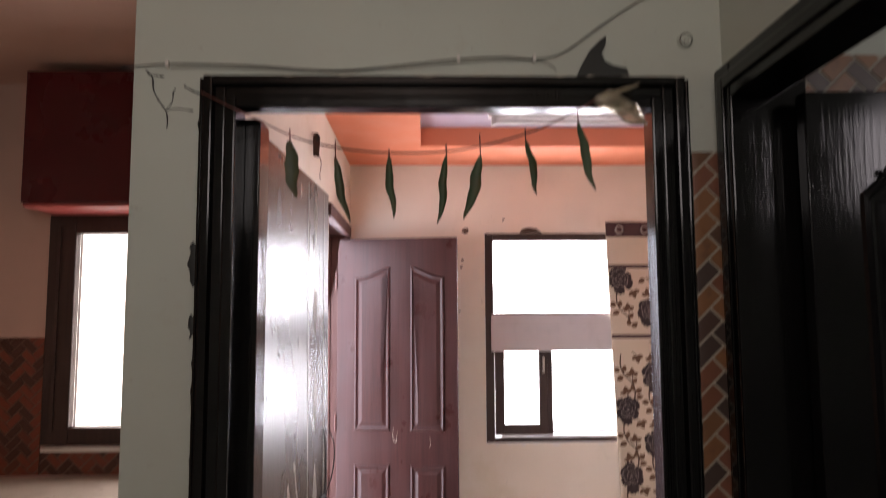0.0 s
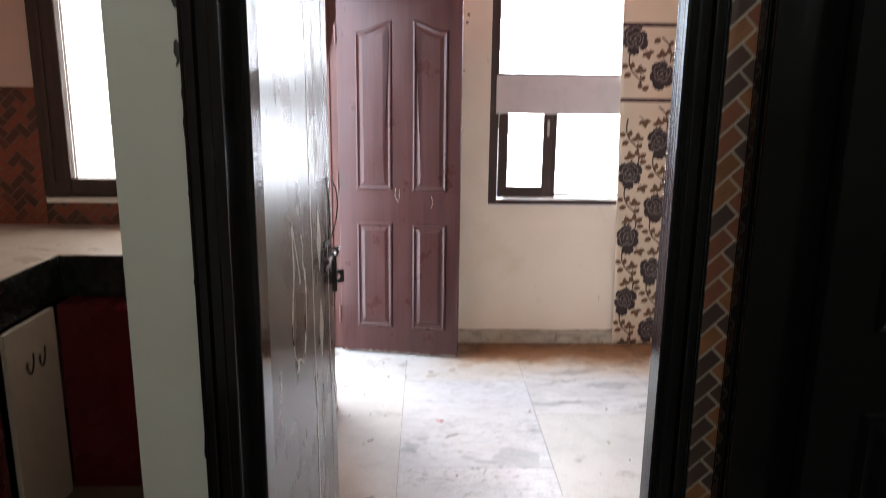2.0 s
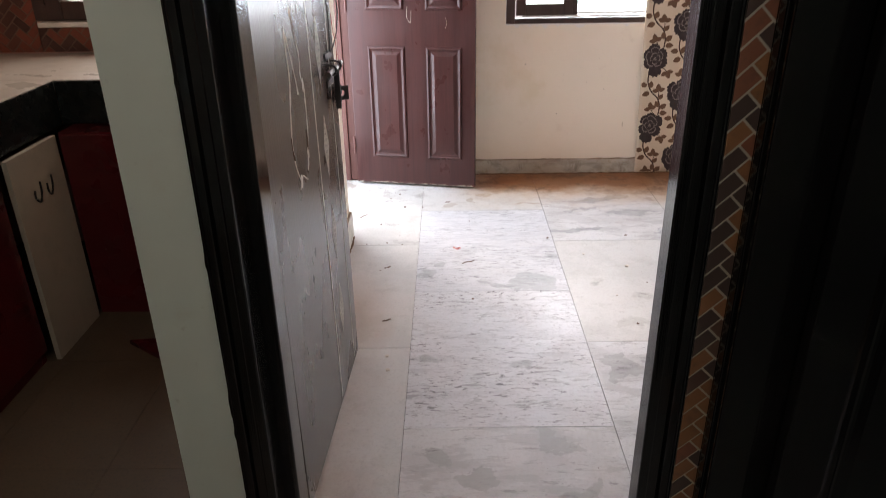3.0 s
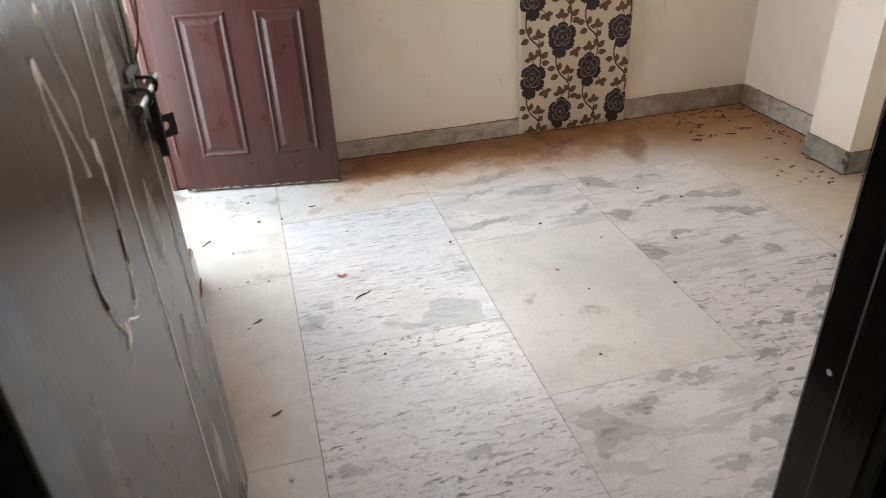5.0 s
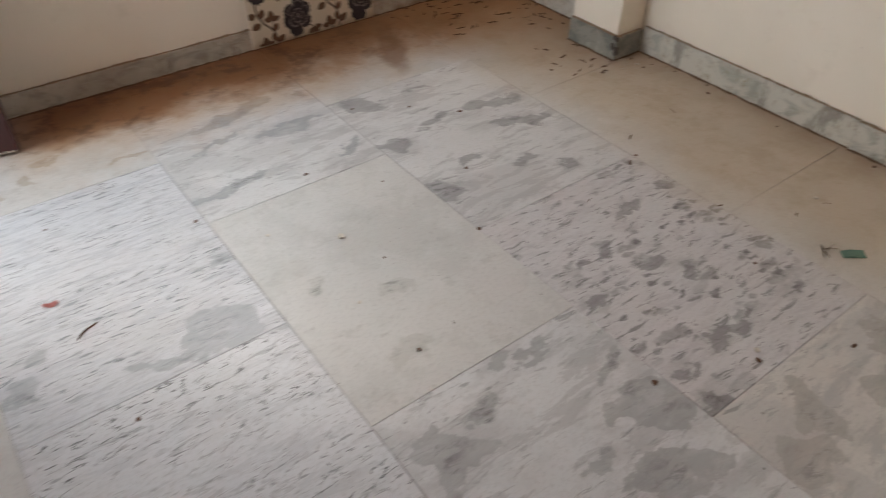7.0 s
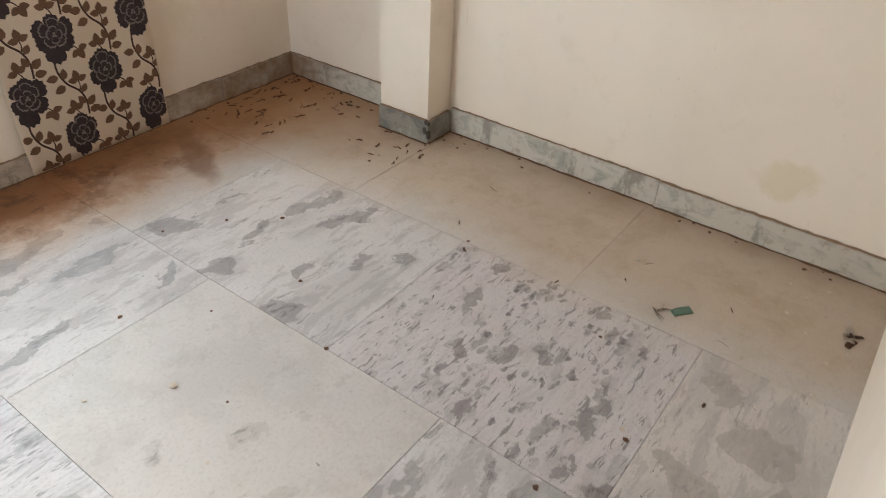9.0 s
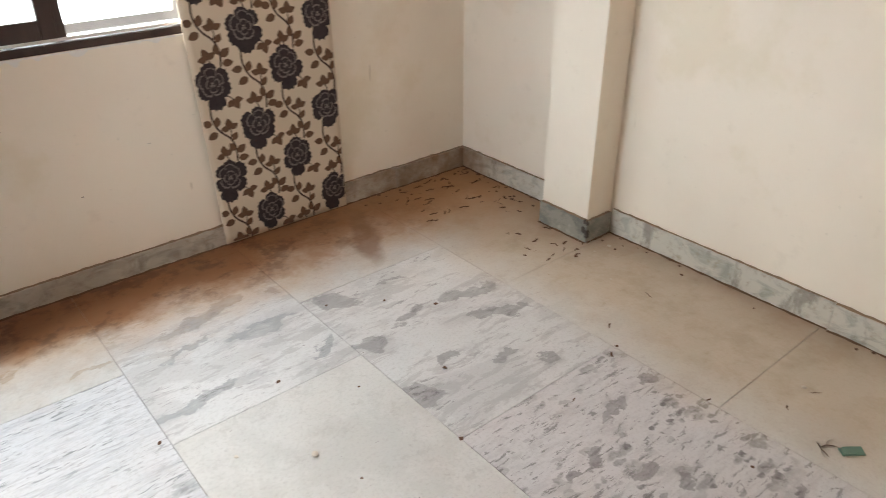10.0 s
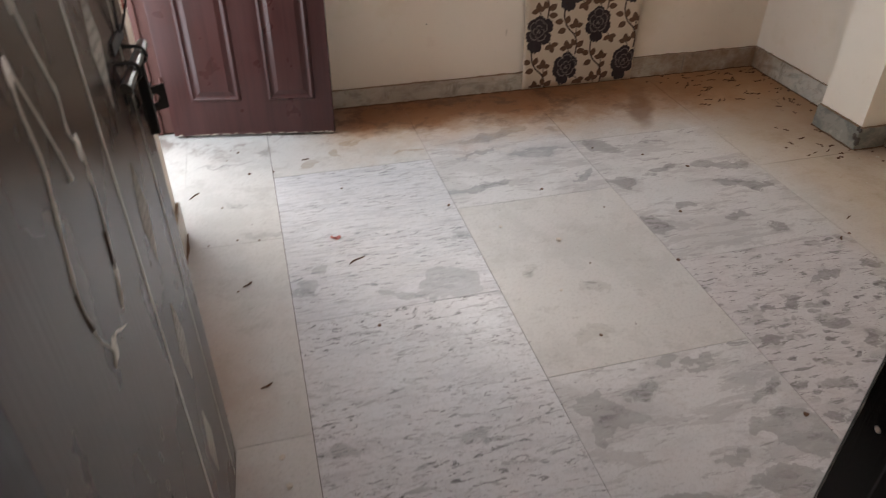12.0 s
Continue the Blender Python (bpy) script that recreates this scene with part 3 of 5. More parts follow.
structure("ceiling_roof", boxes((-0.45, 2.9, HALLFACE, 4.76, TOP_Z, 3.1)), WHITE, "plain ceiling slab", "ceiling")
# stepped ceiling: orange border round a lilac tray
RW, RB, SOFFIT = 0.43, 0.48, 2.515
structure("ceiling_border", boxes((WEST, EAST, FAR - RB, FAR, SOFFIT, 2.94), (WEST, EAST, NEAR, NEAR + RW, SOFFIT, 2.94), (WEST, WEST + RW, NEAR + RW, FAR - RB, SOFFIT, 2.94), (EAST - RW, EAST, NEAR + RW, FAR - RB, SOFFIT, 2.94)), ORANGE, "orange painted dropped border of the stepped ceiling", "ceiling")
structure("ceiling_tray", boxes((WEST + RW, EAST - RW, NEAR + RW, FAR - RB, 2.62, 2.94)), LILAC, "lilac grey recessed middle of the stepped ceiling", "ceiling")

# balcony outside the side doorway
structure("ground", boxes((-60, 60, -60, 90, -3.2, -3.0)), OUTSIDE, "dusty bare ground far below", "ground")
structure("balcony_floor", boxes((-1.9, KEND, 3.78, 4.76, -0.15, -0.012)), OUTSIDE, "bare cement balcony floor", "floor")
structure("balcony_parapet", boxes((-2.0, -1.9, 3.78, 4.76, -0.15, 0.95)), OUTSIDE, "weathered plaster balcony parapet", "wall")

# floors: bed under the slabs
structure("floor_bed", boxes((-2.0, 2.9, -2.7, 4.76, -0.2, -0.011)), GROUT, "cement bed in the joints of the slab floor", "floor")

# ---- skirting ----
sk_root = thing("baseboard", Matrix(), "grey-green marble skirting with a dirty top edge", "baseboard", kind="structure")


def skirting(p, q, inward, height=0.108, material=SKIRT):
    """Marble strips along a wall foot from p to q, standing out by inward."""
    p, q, n = Vector((*p, 0)), Vector((*q, 0)), Vector((*inward, 0))
    length, d = (q - p).length, (q - p).normalized()
    at = 0.0
    while at < length - 0.01:
        run = min(random.uniform(0.75, 0.95), length - at)
        if length - at - run < 0.2:
            run = length - at
        bm = bmesh.new()
        t = 0.016 + random.uniform(-0.002, 0.002)
        h = height + random.uniform(-0.004, 0.004)
        a, b = p + d * (at + 0.0012), p + d * (at + run - 0.0012)
        lo, hi = [min(u, v) for u, v in zip(a, b + n * t)], [max(u, v) for u, v in zip(a, b + n * t)]
        box(bm, lo[0], hi[0], lo[1], hi[1], 0.0, h, 0.002)
        part("skirting_strip", bm, material, sk_root)
        # ragged bed of dirty cement over the strip
        bm = bmesh.new()
        steps = max(3, int(run / 0.022))
        rows_up = []
        for i in range(steps + 1):
            c = a.lerp(b, i / steps)
            f = c + n * (t - random.uniform(0.001, 0.007))
            u = c + n * 0.0015
            rows_up.append((bm.verts.new((f.x, f.y, h + 0.0008)), bm.verts.new((u.x, u.y, h + random.choice((0.002, 0.003, 0.004, 0.006)) * random.uniform(0.5, 1.2)))))
        for r0, r1 in zip(rows_up, rows_up[1:]):
            bm.faces.new((r0[0], r1[0], r1[1], r0[1]))
        part("dirt_line", bm, CEMENT, sk_root)
        # a little swept dust along the foot
        bm = bmesh.new()
        steps = max(3, int(run / 0.03))
        back, fore = [], []
        for i in range(steps + 1):
            c = a.lerp(b, i / steps) + n * t
            back.append(bm.verts.new((c.x, c.y, random.uniform(0.002, 0.006))))
            c += n * random.uniform(0.003, 0.011)
            fore.append(bm.verts.new((c.x, c.y, 0.0006)))
        for i in range(steps):
            bm.faces.new((back[i], back[i + 1], fore[i + 1], fore[i]))
        part("dust_heap", bm, DIRT, sk_root)
        at += run


skirting((0.30, FAR), (1.39, FAR), (0, -1), 0.086)
skirting((1.39, FAR), (EAST, FAR), (0, -1), 0.103)
skirting((EAST, FAR - 0.016), (EAST, 3.83), (-1, 0))
skirting((2.549, 3.83), (2.549, 3.564), (-1, 0), 0.098, SKIRT_DARK)
skirting((2.533, 3.580), (EAST - 0.016, 3.580), (0, -1), 0.098, SKIRT_DARK)
skirting((EAST, 3.564), (EAST, NEAR), (-1, 0))
skirting((WEST, NEAR), (WEST, 3.62), (1, 0), 0.13)


bm = bmesh.new()
for k in range(9):
    a = random.uniform(0, 1)
    bmesh.ops.create_icosphere(bm, subdivisions=1, radius=random.uniform(0.006, 0.014), matrix=Matrix.Translation((2.531 + 0.012 * a, 3.562 + 0.02 * random.random(), 0.01 + 0.085 * random.random())) @ Matrix.Diagonal((1, 1, 1.5, 1)))
part("broken_corner", bm, GROUT, sk_root, "broken dark corner of the pilaster skirting")

# ---- entrance door ----
FL, FR, FT = -0.139, 0.684, 2.008
entrance = thing("door_1", pose(0, 0, 0), "black gloss painted wooden doorframe with a stepped moulding", "doorframe", kind="structure")
for name, s, xi, k in (("frame_post", -1, FL, 1.0), ("frame_post", 1, FR, 1.06)):
    bm = bmesh.new()
    for a, b, y0 in ((0.0, 0.022, 1.664), (0.022, 0.045, 1.671), (0.045, 0.064, 1.660)):
        x0, x1 = sorted((xi + s * a * k, xi + s * b * k))
        box(bm, x0, x1, y0, 1.745 if s < 0 else 1.724, 0, FT + b, 0.004)
    if s > 0:
        box(bm, xi + 0.029, 0.752, 1.724, 1.797, 0, FT, 0.004)
    else:
        box(bm, WEST + 0.001, -0.1085, 1.745, 1.829, 0, FT, 0.004)
    part(name, bm, BLACK, entrance)
bm = bmesh.new()
for a, b, y0 in ((0.0, 0.022, 1.6635), (0.022, 0.045, 1.6705), (0.045, 0.064, 1.6595)):
    box(bm, FL - a, FR + a * 1.06, y0, 1.712, FT + a, FT + b, 0.004)
part("frame_head", bm, BLACK, entrance)
# added strip: the darkness of the hall past the wall edge, as a flat shape
part("hall_dark_strip", boxes((0.753, 0.978, NEAR + 0.0005, NEAR + 0.007, 0, FT + 0.06), bevel=0.002), HALLDARK, entrance, "flat black strip standing in for the dark hall")
# half-round bead beside each post on the wall
for x in (FL - 0.0685, FR + 0.0735):
    part("bead", tube([(x, 1.674, 0), (x, 1.674, FT + 0.06)], 0.005, 8), BLACK, entrance)



def ragged_edge(name, p, q, out, low, high, material, parent, label="", seed=1, step=0.007):
    """Paint or plaster that strays over the wall from a straight edge p to q."""
    rnd = random.Random(seed)
    bm = bmesh.new()
    p, q, out = Vector(p), Vector(q), Vector(out)
    n = max(4, int((q - p).length / step))
    rows_of = []
    for i in range(n + 1):
        c = p.lerp(q, i / n)
        w = low + (high - low) * max(0.0, noise.noise(Vector((i * 0.23, seed * 3.7, 0))) * 1.6 + rnd.uniform(-0.1, 0.1))
        rows_of.append((bm.verts.new(c), bm.verts.new(c + out * w)))
    for a, b in zip(rows_of, rows_of[1:]):
        bm.faces.new((a[0], a[1], b[1], b[0]))
    return part(name, bm, material, parent, label)


EY = HALLFACE - 0.0012
ragged_edge("stray_paint", (FL - 0.072, EY, 0.02), (FL - 0.072, EY, FT + 0.06), (-1, 0, 0), 0.001, 0.007, BLACK, entrance, "black paint strayed onto the wall", 1)
ragged_edge("stray_paint", (FL - 0.06, EY, FT + 0.063), (FR + 0.06, EY, FT + 0.063), (0, 0, 1), 0.001, 0.005, BLACK, entrance, "black paint strayed onto the wall", 3)
for z, w, h in ((1.70, 0.008, 0.045), (1.58, 0.005, 0.024)):
    bm = bmesh.new()
    bmesh.ops.create_icosphere(bm, subdivisions=3, radius=1, matrix=Matrix.Translation((FL - 0.078, EY, z)) @ Matrix.Diagonal((w, 0.0015, h, 1)))
    for v in bm.verts:
        v.co.x += 0.006 * noise.noise(v.co * 60)
    part("paint_smear", bm, TAPE, entrance, "dark paint smear on the wall")
ragged_edge("chipped_plaster", (FL - 0.07, 1.6592, FT + 0.0642), (FR + 0.07, 1.6592, FT + 0.0642), (0, 0, -1), 0.0, 0.004, CHIP, entrance, "chipped pale plaster on the frame", 5)
ragged_edge("chipped_plaster", (FR + 0.0786, EY, 0.02), (FR + 0.0786, EY, FT + 0.06), (0.4, 0, 0), 0.001, 0.008, CHIP, entrance, "chipped pale plaster beside the frame", 6)
ragged_edge("chipped_plaster", (FR + 0.0284, 1.7925, 0.01), (FR + 0.0284, 1.7925, FT), (0, -1, 0), 0.0004, 0.0016, CHIP, entrance, "chipped pale edge of the frame post", 7)

ragged_edge("chipped_plaster", (0.9845, NEAR + 0.0072, 0.01), (0.9845, NEAR + 0.0072, FT), (-1, 0, 0), 0.003, 0.014, CHIP, entrance, "chipped pale plaster beside the black strip", 12)

# the open leaf, hinged at the west post, swung in along the west wall
LEAF_W, LEAF_H = 0.795, 1.985
leaf_pose = pose(-0.1080, 1.803, 0.012, -0.4, 0, math.degrees(math.atan2(0.79, 0.039)))
leaf = thing("entrance_door", leaf_pose, "dark glossy painted flush door standing open against the wall", "door")
# leaf's own axes: x along its width, -y out of its face into the room, z up
part("panel", boxes((0.028, LEAF_W, 0.0, 0.034, 0, LEAF_H), bevel=0.003), SLATE, leaf)
for x, w in ((0.488, 0.007), (0.715, 0.004)):
    part("pinstripe", boxes((x, x + w, -0.0012, 0.001, 0.02, LEAF_H - 0.02)), LINE, leaf, "thin pale painted stripe")
for k in range(7):
    bm = bmesh.new()
    cx, cz, hw, hh = 0.59, 0.285 + 0.265 * k, 0.027, 0.088
    for i in range(6):
        f = i / 5
        for side in (1, -1):
            p, q = Vector((cx - side * hw * (1 - f), cz + hh * f)), Vector((cx + side * hw * f, cz - hh * (1 - f)))
            d = (q - p).normalized()
            w = Vector((-d.y, d.x)) * 0.0013
            prism([tuple(p - w), tuple(q - w), tuple(q + w), tuple(p + w)], -0.001 - 0.0001 * side, bm)
    part("lattice_motif", bm, LINE, leaf, "pale lattice stencil")
for pts, mat in (
    (((0.335, 1.215), (0.355, 1.16), (0.38, 1.10), (0.375, 1.06), (0.395, 1.03), (0.40, 0.99), (0.395, 0.93), (0.375, 0.86), (0.36, 0.82)), DRIP),
    (((0.275, 1.165), (0.27, 1.13), (0.275, 1.07), (0.255, 1.0), (0.24, 0.93), (0.25, 0.87), (0.285, 0.815)), DRIP),
    (((0.28, 1.165), (0.305, 1.11), (0.33, 1.05), (0.335, 1.02)), DRIP),
    (((0.385, 0.92), (0.378, 0.87), (0.37, 0.83)), RUST),
    (((0.235, 0.94), (0.24, 0.90), (0.255, 0.86)), RUST),
    (((0.27, 0.80), (0.30, 0.825), (0.33, 0.81), (0.35, 0.80)), DRIP),
):
    line = smooth_line([(x, -0.0005, z) for x, z in pts], 5)
    widths = [0.5 + 1.1 * abs(noise.noise(Vector((p.x * 40, 0, p.z * 40)))) for p in line]
    part("drip", tube(line, 0.0026, 6, widths), mat, leaf, "dried drip running down the paint")
for x, z, r in ((0.275, 1.165, 0.011), (0.335, 1.212, 0.009), (0.395, 1.03, 0.012), (0.40, 0.99, 0.008), (0.38, 0.86, 0.012), (0.29, 0.815, 0.012)):
    bm = bmesh.new()
    bmesh.ops.create_icosphere(bm, subdivisions=2, radius=r, matrix=Matrix.Translation((x, 0, z)) @ Matrix.Diagonal((0.8, 0.12, 1.5, 1)))
    part("blob", bm, DRIP if z > 0.8 else RUST, leaf)
# sliding bolt with its hasp
bolt = part("bolt_plate", boxes((0.66, 0.75, -0.004, 0.0, 0.963, 0.983), (0.66, 0.75, -0.004, 0.0, 1.038, 1.058), bevel=0.001), IRON, leaf, "blackened iron bolt plate")
part("bolt_bar", tube([(0.60, -0.020, 1.013), (0.785, -0.020, 1.013)], 0.0085, 12), BOLT, bolt, "worn steel bolt bar")
for x in (0.665, 0.735):
    part("staple", tube(smooth_line([(x, 0.0, 0.999), (x, -0.024, 1.001), (x, -0.031, 1.013), (x, -0.024, 1.025), (x, 0.0, 1.027)], 4), 0.0032, 8), IRON, bolt)
part("bolt_grip", boxes((0.702, 0.712, -0.030, -0.014, 0.893, 1.013), bevel=0.003), IRON, bolt)
hasp = bmesh.new()
for k in range(24):
    a, b = k * math.tau / 24, (k + 1) * math.tau / 24

    def edge(u):
        c, s = math.cos(u), math.sin(u)
        f = 0.021 / max(abs(c), abs(s))
        return c * f, s * f
    quad = [(0.815 + 0.009 * math.cos(a), 0.932 + 0.009 * math.sin(a)), (0.815 + edge(a)[0], 0.932 + edge(a)[1]), (0.815 + edge(b)[0], 0.932 + edge(b)[1]), (0.815 + 0.009 * math.cos(b), 0.932 + 0.009 * math.sin(b))]
    prism(quad, 0.004, hasp, Matrix.Translation((0, -0.016, 0)))
bmesh.ops.transform(hasp, matrix=Matrix.Translation((0.772, -0.020, 0.925)) @ Matrix.Rotation(radians(-58), 4, "Z") @ Matrix.Translation((-0.815, 0.014, -0.932)), verts=hasp.verts)
part("hasp_plate", hasp, IRON, bolt, "black iron hasp with a hole")
part("hasp_arm", boxes((0.70, 0.796, -0.016, -0.012, 0.919, 0.945), bevel=0.001), IRON, bolt)
part("wire_loop", tube(smooth_line([(0.70, -0.004, 1.25), (0.745, -0.02, 1.225), (0.775, -0.025, 1.17), (0.755, -0.02, 1.10), (0.72, -0.006, 1.055), (0.70, -0.012, 1.12), (0.692, -0.012, 1.20), (0.70, -0.004, 1.25)], 5), 0.0020, 6), IRON, leaf, "bent black wire loop")
for z in (0.25, 1.0, 1.75):
    part("hinge", tube([(0.026, 0.038, z - 0.04), (0.026, 0.038, z + 0.04)], 0.005, 10), IRON, leaf)

# ---- side door of the room, open ----
side = thing("door_2", Matrix(), "red-brown wooden doorframe of the side doorway", "doorframe", kind="structure")
part("frame_post", boxes((-0.407, -0.318, 4.442, 4.52, 0, 2.13), (-0.318, -0.215, 4.452, 4.52, 0, 2.13), bevel=0.004), BROWN_EDGE, side)
part("frame_post", boxes((-0.335, -0.29, 3.622, 3.65, 0, 2.128), bevel=0.004), BROWN_EDGE, side)
part("frame_head", boxes((-0.335, -0.235, 3.65, 4.442, 2.075, 2.128), (-0.235, -0.205, 3.60, 4.50, 2.072, 2.135), bevel=0.004), BROWN_EDGE, side)
part("threshold", boxes((KEND, WEST, 3.622, 4.442, -0.011, -0.001)), SLAB["plain"], side)
part("jamb_fill", boxes((KEND, WEST, 4.5205, FAR, 0, 2.13)), CREAM, side)

bd = Vector((0.409 + 0.27, 4.264 - 4.389, 0))
bdoor = thing("panel_door", pose(-0.27, 4.389, 0.012, 0, 0, math.degrees(math.atan2(bd.y, bd.x))), "red-brown moulded panel door, scuffed along its foot, standing open", "door")
BW, BH = bd.length, 2.035
part("door_leaf", boxes((0, BW, 0, 0.035, 0, BH), bevel=0.003), BROWN, bdoor)


def inset_polygon(poly, d):
    """The convex outline moved inwards by d (poly runs counter-clockwise)."""
    n = len(poly)
    out = []
    for i in range(n):
        p0, p1, p2 = (Vector(poly[(i + k) % n]) for k in (-1, 0, 1))
        a, b = (p1 - p0).normalized(), (p2 - p1).normalized()
        na, nb = Vector((-a.y, a.x)), Vector((-b.y, b.x))
        bis = (na + nb).normalized()
        out.append(p1 + bis * (d / max(bis.dot(na), 0.3)))
    return [tuple(p) for p in out]


def moulded_panel(poly):
    """A moulded door panel: ridge, groove and raised field, in x, z, standing out along -y."""
    bm = bmesh.new()
    rings = []
    for d, y in ((0.0, 0.0), (0.004, -0.006), (0.011, -0.0085), (0.018, -0.003), (0.024, -0.001), (0.030, -0.002), (0.046, -0.008), (0.050, -0.008)):
        rings.append([bm.verts.new((x, y, z)) for x, z in inset_polygon(poly, d)])
    for s, t in zip(rings, rings[1:]):
        for k in range(len(s)):
            bm.faces.new((s[k], s[(k + 1) % len(s)], t[(k + 1) % len(s)], t[k]))
    bm.faces.new(rings[-1])
    bmesh.ops.triangulate(bm, faces=[f for f in bm.faces if len(f.verts) > 4], ngon_method="EAR_CLIP")
    return bm


lo, up0, up1 = (0.158, 0.776), 0.962, 1.814
w0, w1, w2, w3 = 0.102, 0.310, 0.424, 0.619
for x0, x1 in ((w0, w1), (w2, w3)):
    part("moulded_panel", moulded_panel([(x0, lo[0]), (x1, lo[0]), (x1, lo[1]), (x0, lo[1])]), BROWN, bdoor)
part("moulded_panel", moulded_panel([(w0, up0), (w1, up0), (w1, 1.872), (w1 - 0.03, 1.868), (w0 + 0.06, up1 + 0.008), (w0, up1)]), BROWN, bdoor)
part("moulded_panel", moulded_panel([(w2, up0), (w3, up0), (w3, up1), (w3 - 0.06, up1 + 0.008), (w2 + 0.03, 1.868), (w2, 1.872)]), BROWN, bdoor)
bm = bmesh.new()
for i in range(55):
    x = random.uniform(0.005, BW - 0.02)
    z = random.uniform(0.0, 0.006)
    box(bm, x, x + random.uniform(0.003, 0.02), -0.0008, 0.001, z, z + random.uniform(0.0015, 0.005))
part("chipped_foot", bm, WHITELAM, bdoor, "pale chipped edge along the foot")
for z in (0.22, 1.0, 1.8):
    part("hinge", tube([(-0.005, -0.004, z - 0.05), (-0.005, -0.004, z + 0.05)], 0.006, 10), BROWN_EDGE, bdoor)
for pts in (((0.33, 0.98), (0.325, 0.93), (0.345, 0.90), (0.35, 0.96)), ((0.53, 0.93), (0.54, 0.90), (0.53, 0.87))):
    part("scratch", tube(smooth_line([(x, -0.001, z) for x, z in pts], 4), 0.0011, 5), CHIP, bdoor, "pale scratch")

# ---- window of the room ----
win = thing("window_1", Matrix(), "dark brown wooden window with a fixed upper pane and two lower panes", "window", kind="structure")
WX0, WX1, WZ0, WZ1 = 0.588, 1.46, 0.866, 2.10
ragged_edge("plaster_edge", (WX0 - 0.004, FAR - 0.0014, WZ0 + 0.002), (1.39, FAR - 0.0014, WZ0 + 0.002), (0, 0, -1), 0.006, 0.022, WHITEPLASTIC, win, "rough white plaster edge under the window", 8)
ragged_edge("plaster_edge", (WX0 + 0.001, FAR - 0.0014, WZ0), (WX0 + 0.001, FAR - 0.0014, WZ1), (-1, 0, 0), 0.002, 0.007, WHITEPLASTIC, win, "rough white plaster edge beside the window", 9)
fy0, fy1 = FAR + 0.012, FAR + 0.085
part("window_frame", boxes((WX0, WX0 + 0.05, fy0, fy1, WZ0, WZ1), (WX1 - 0.05, WX1, fy0, fy1, WZ0, WZ1), (WX0 + 0.05, WX1 - 0.05, fy0, fy1, WZ1 - 0.045, WZ1), (WX0 + 0.05, WX1 - 0.05, fy0, fy1, WZ0, WZ0 + 0.028), (WX0 + 0.05, WX1 - 0.05, fy0 + 0.01, fy1, 1.605, 1.625), bevel=0.004), DARKWOOD, win)
part("transom_board", boxes((WX0 + 0.035, WX1 - 0.03, fy0 - 0.004, fy0 + 0.02, 1.395, 1.613), bevel=0.003), DUSTGREY, win, "pale grey board between the panes")
sash = part("sash", boxes((0.645, 0.698, fy0 - 0.002, fy0 + 0.035, 0.91, 1.395), (0.905, 0.955, fy0 - 0.002, fy0 + 0.035, 0.91, 1.395), (0.698, 0.905, fy0 - 0.002, fy0 + 0.035, 0.91, 0.972), bevel=0.004), DARKWOOD, win, "small dark wooden casement")
part("sash_handle", boxes((0.925, 0.937, fy0 - 0.022, fy0 - 0.002, 1.27, 1.36), bevel=0.003), STEEL, sash)
part("mullion", boxes((0.956, 0.985, fy0 + 0.01, fy1, 0.898, 1.395), bevel=0.003), DARKWOOD, win)
part("sill_strip", boxes((0.68, 1.46, fy0 + 0.006, fy0 + 0.05, 0.899, 0.909)), WHITEPLASTIC, win, "dusty pale track along the sill")
for n, r in (("pane", (WX0 + 0.05, WX1 - 0.05, FAR + 0.055, FAR + 0.06, 1.625, WZ1 - 0.045)), ("pane", (0.698, 0.905, FAR + 0.030, FAR + 0.035, 0.972, 1.395)), ("pane", (0.985, WX1 - 0.05, FAR + 0.055, FAR + 0.06, 0.91, 1.395))):
    p = part(n, boxes(r), GLASS, win)
    p.visible_shadow = False
part("torn_plaster", prism([(0.80, 2.10), (0.815, 2.125), (0.85, 2.135), (0.90, 2.128), (0.935, 2.10)], 0.006, None, Matrix.Translation((0, FAR - 0.005, 0))), RUST, win, "brown broken plaster over the frame")


# ---- curtain ----
curtain = thing("curtain", Matrix.Translation((1.378, FAR - 0.022, 0)), "flat beige curtain printed with dark flowers, hanging to the floor", "curtain")
CW, CH = 0.592, 2.16


def cloth_y(x, z):
    return 0.004 * math.sin(x * 17 + z * 1.3) * min(1, z / 0.4) - 0.004 * math.sin(z * 2.2)


def lean(x, z):
    """The top hangs a little towards the west."""
    return x - 0.062 * (z / CH) * (1 - 0.5 * x / CW)


def sheet(x0, x1, z0, z1, y, nx, nz, bm=None, thick=0.006):
    bm = bm or bmesh.new()
    for off in (0, 1):
        rows = [[bm.verts.new((lean(x0 + (x1 - x0) * i / nx, z0 + (z1 - z0) * j / nz), y + off * thick + cloth_y(x0 + (x1 - x0) * i / nx, z0 + (z1 - z0) * j / nz), z0 + (z1 - z0) * j / nz)) for i in range(nx + 1)] for j in range(nz + 1)]
        if off == 0:
            first = rows
        for j in range(nz):
            for i in range(nx):
                bm.faces.new((rows[j][i], rows[j][i + 1], rows[j + 1][i + 1], rows[j + 1][i]))
    for j in range(nz):
        for i in (0, nx):
            bm.faces.new((first[j][i], first[j + 1][i], rows[j + 1][i], rows[j][i]))
    for i in range(nx):
        for j in (0, nz):
            bm.faces.new((first[j][i], first[j][i + 1], rows[j][i + 1], rows[j][i]))
    return bm


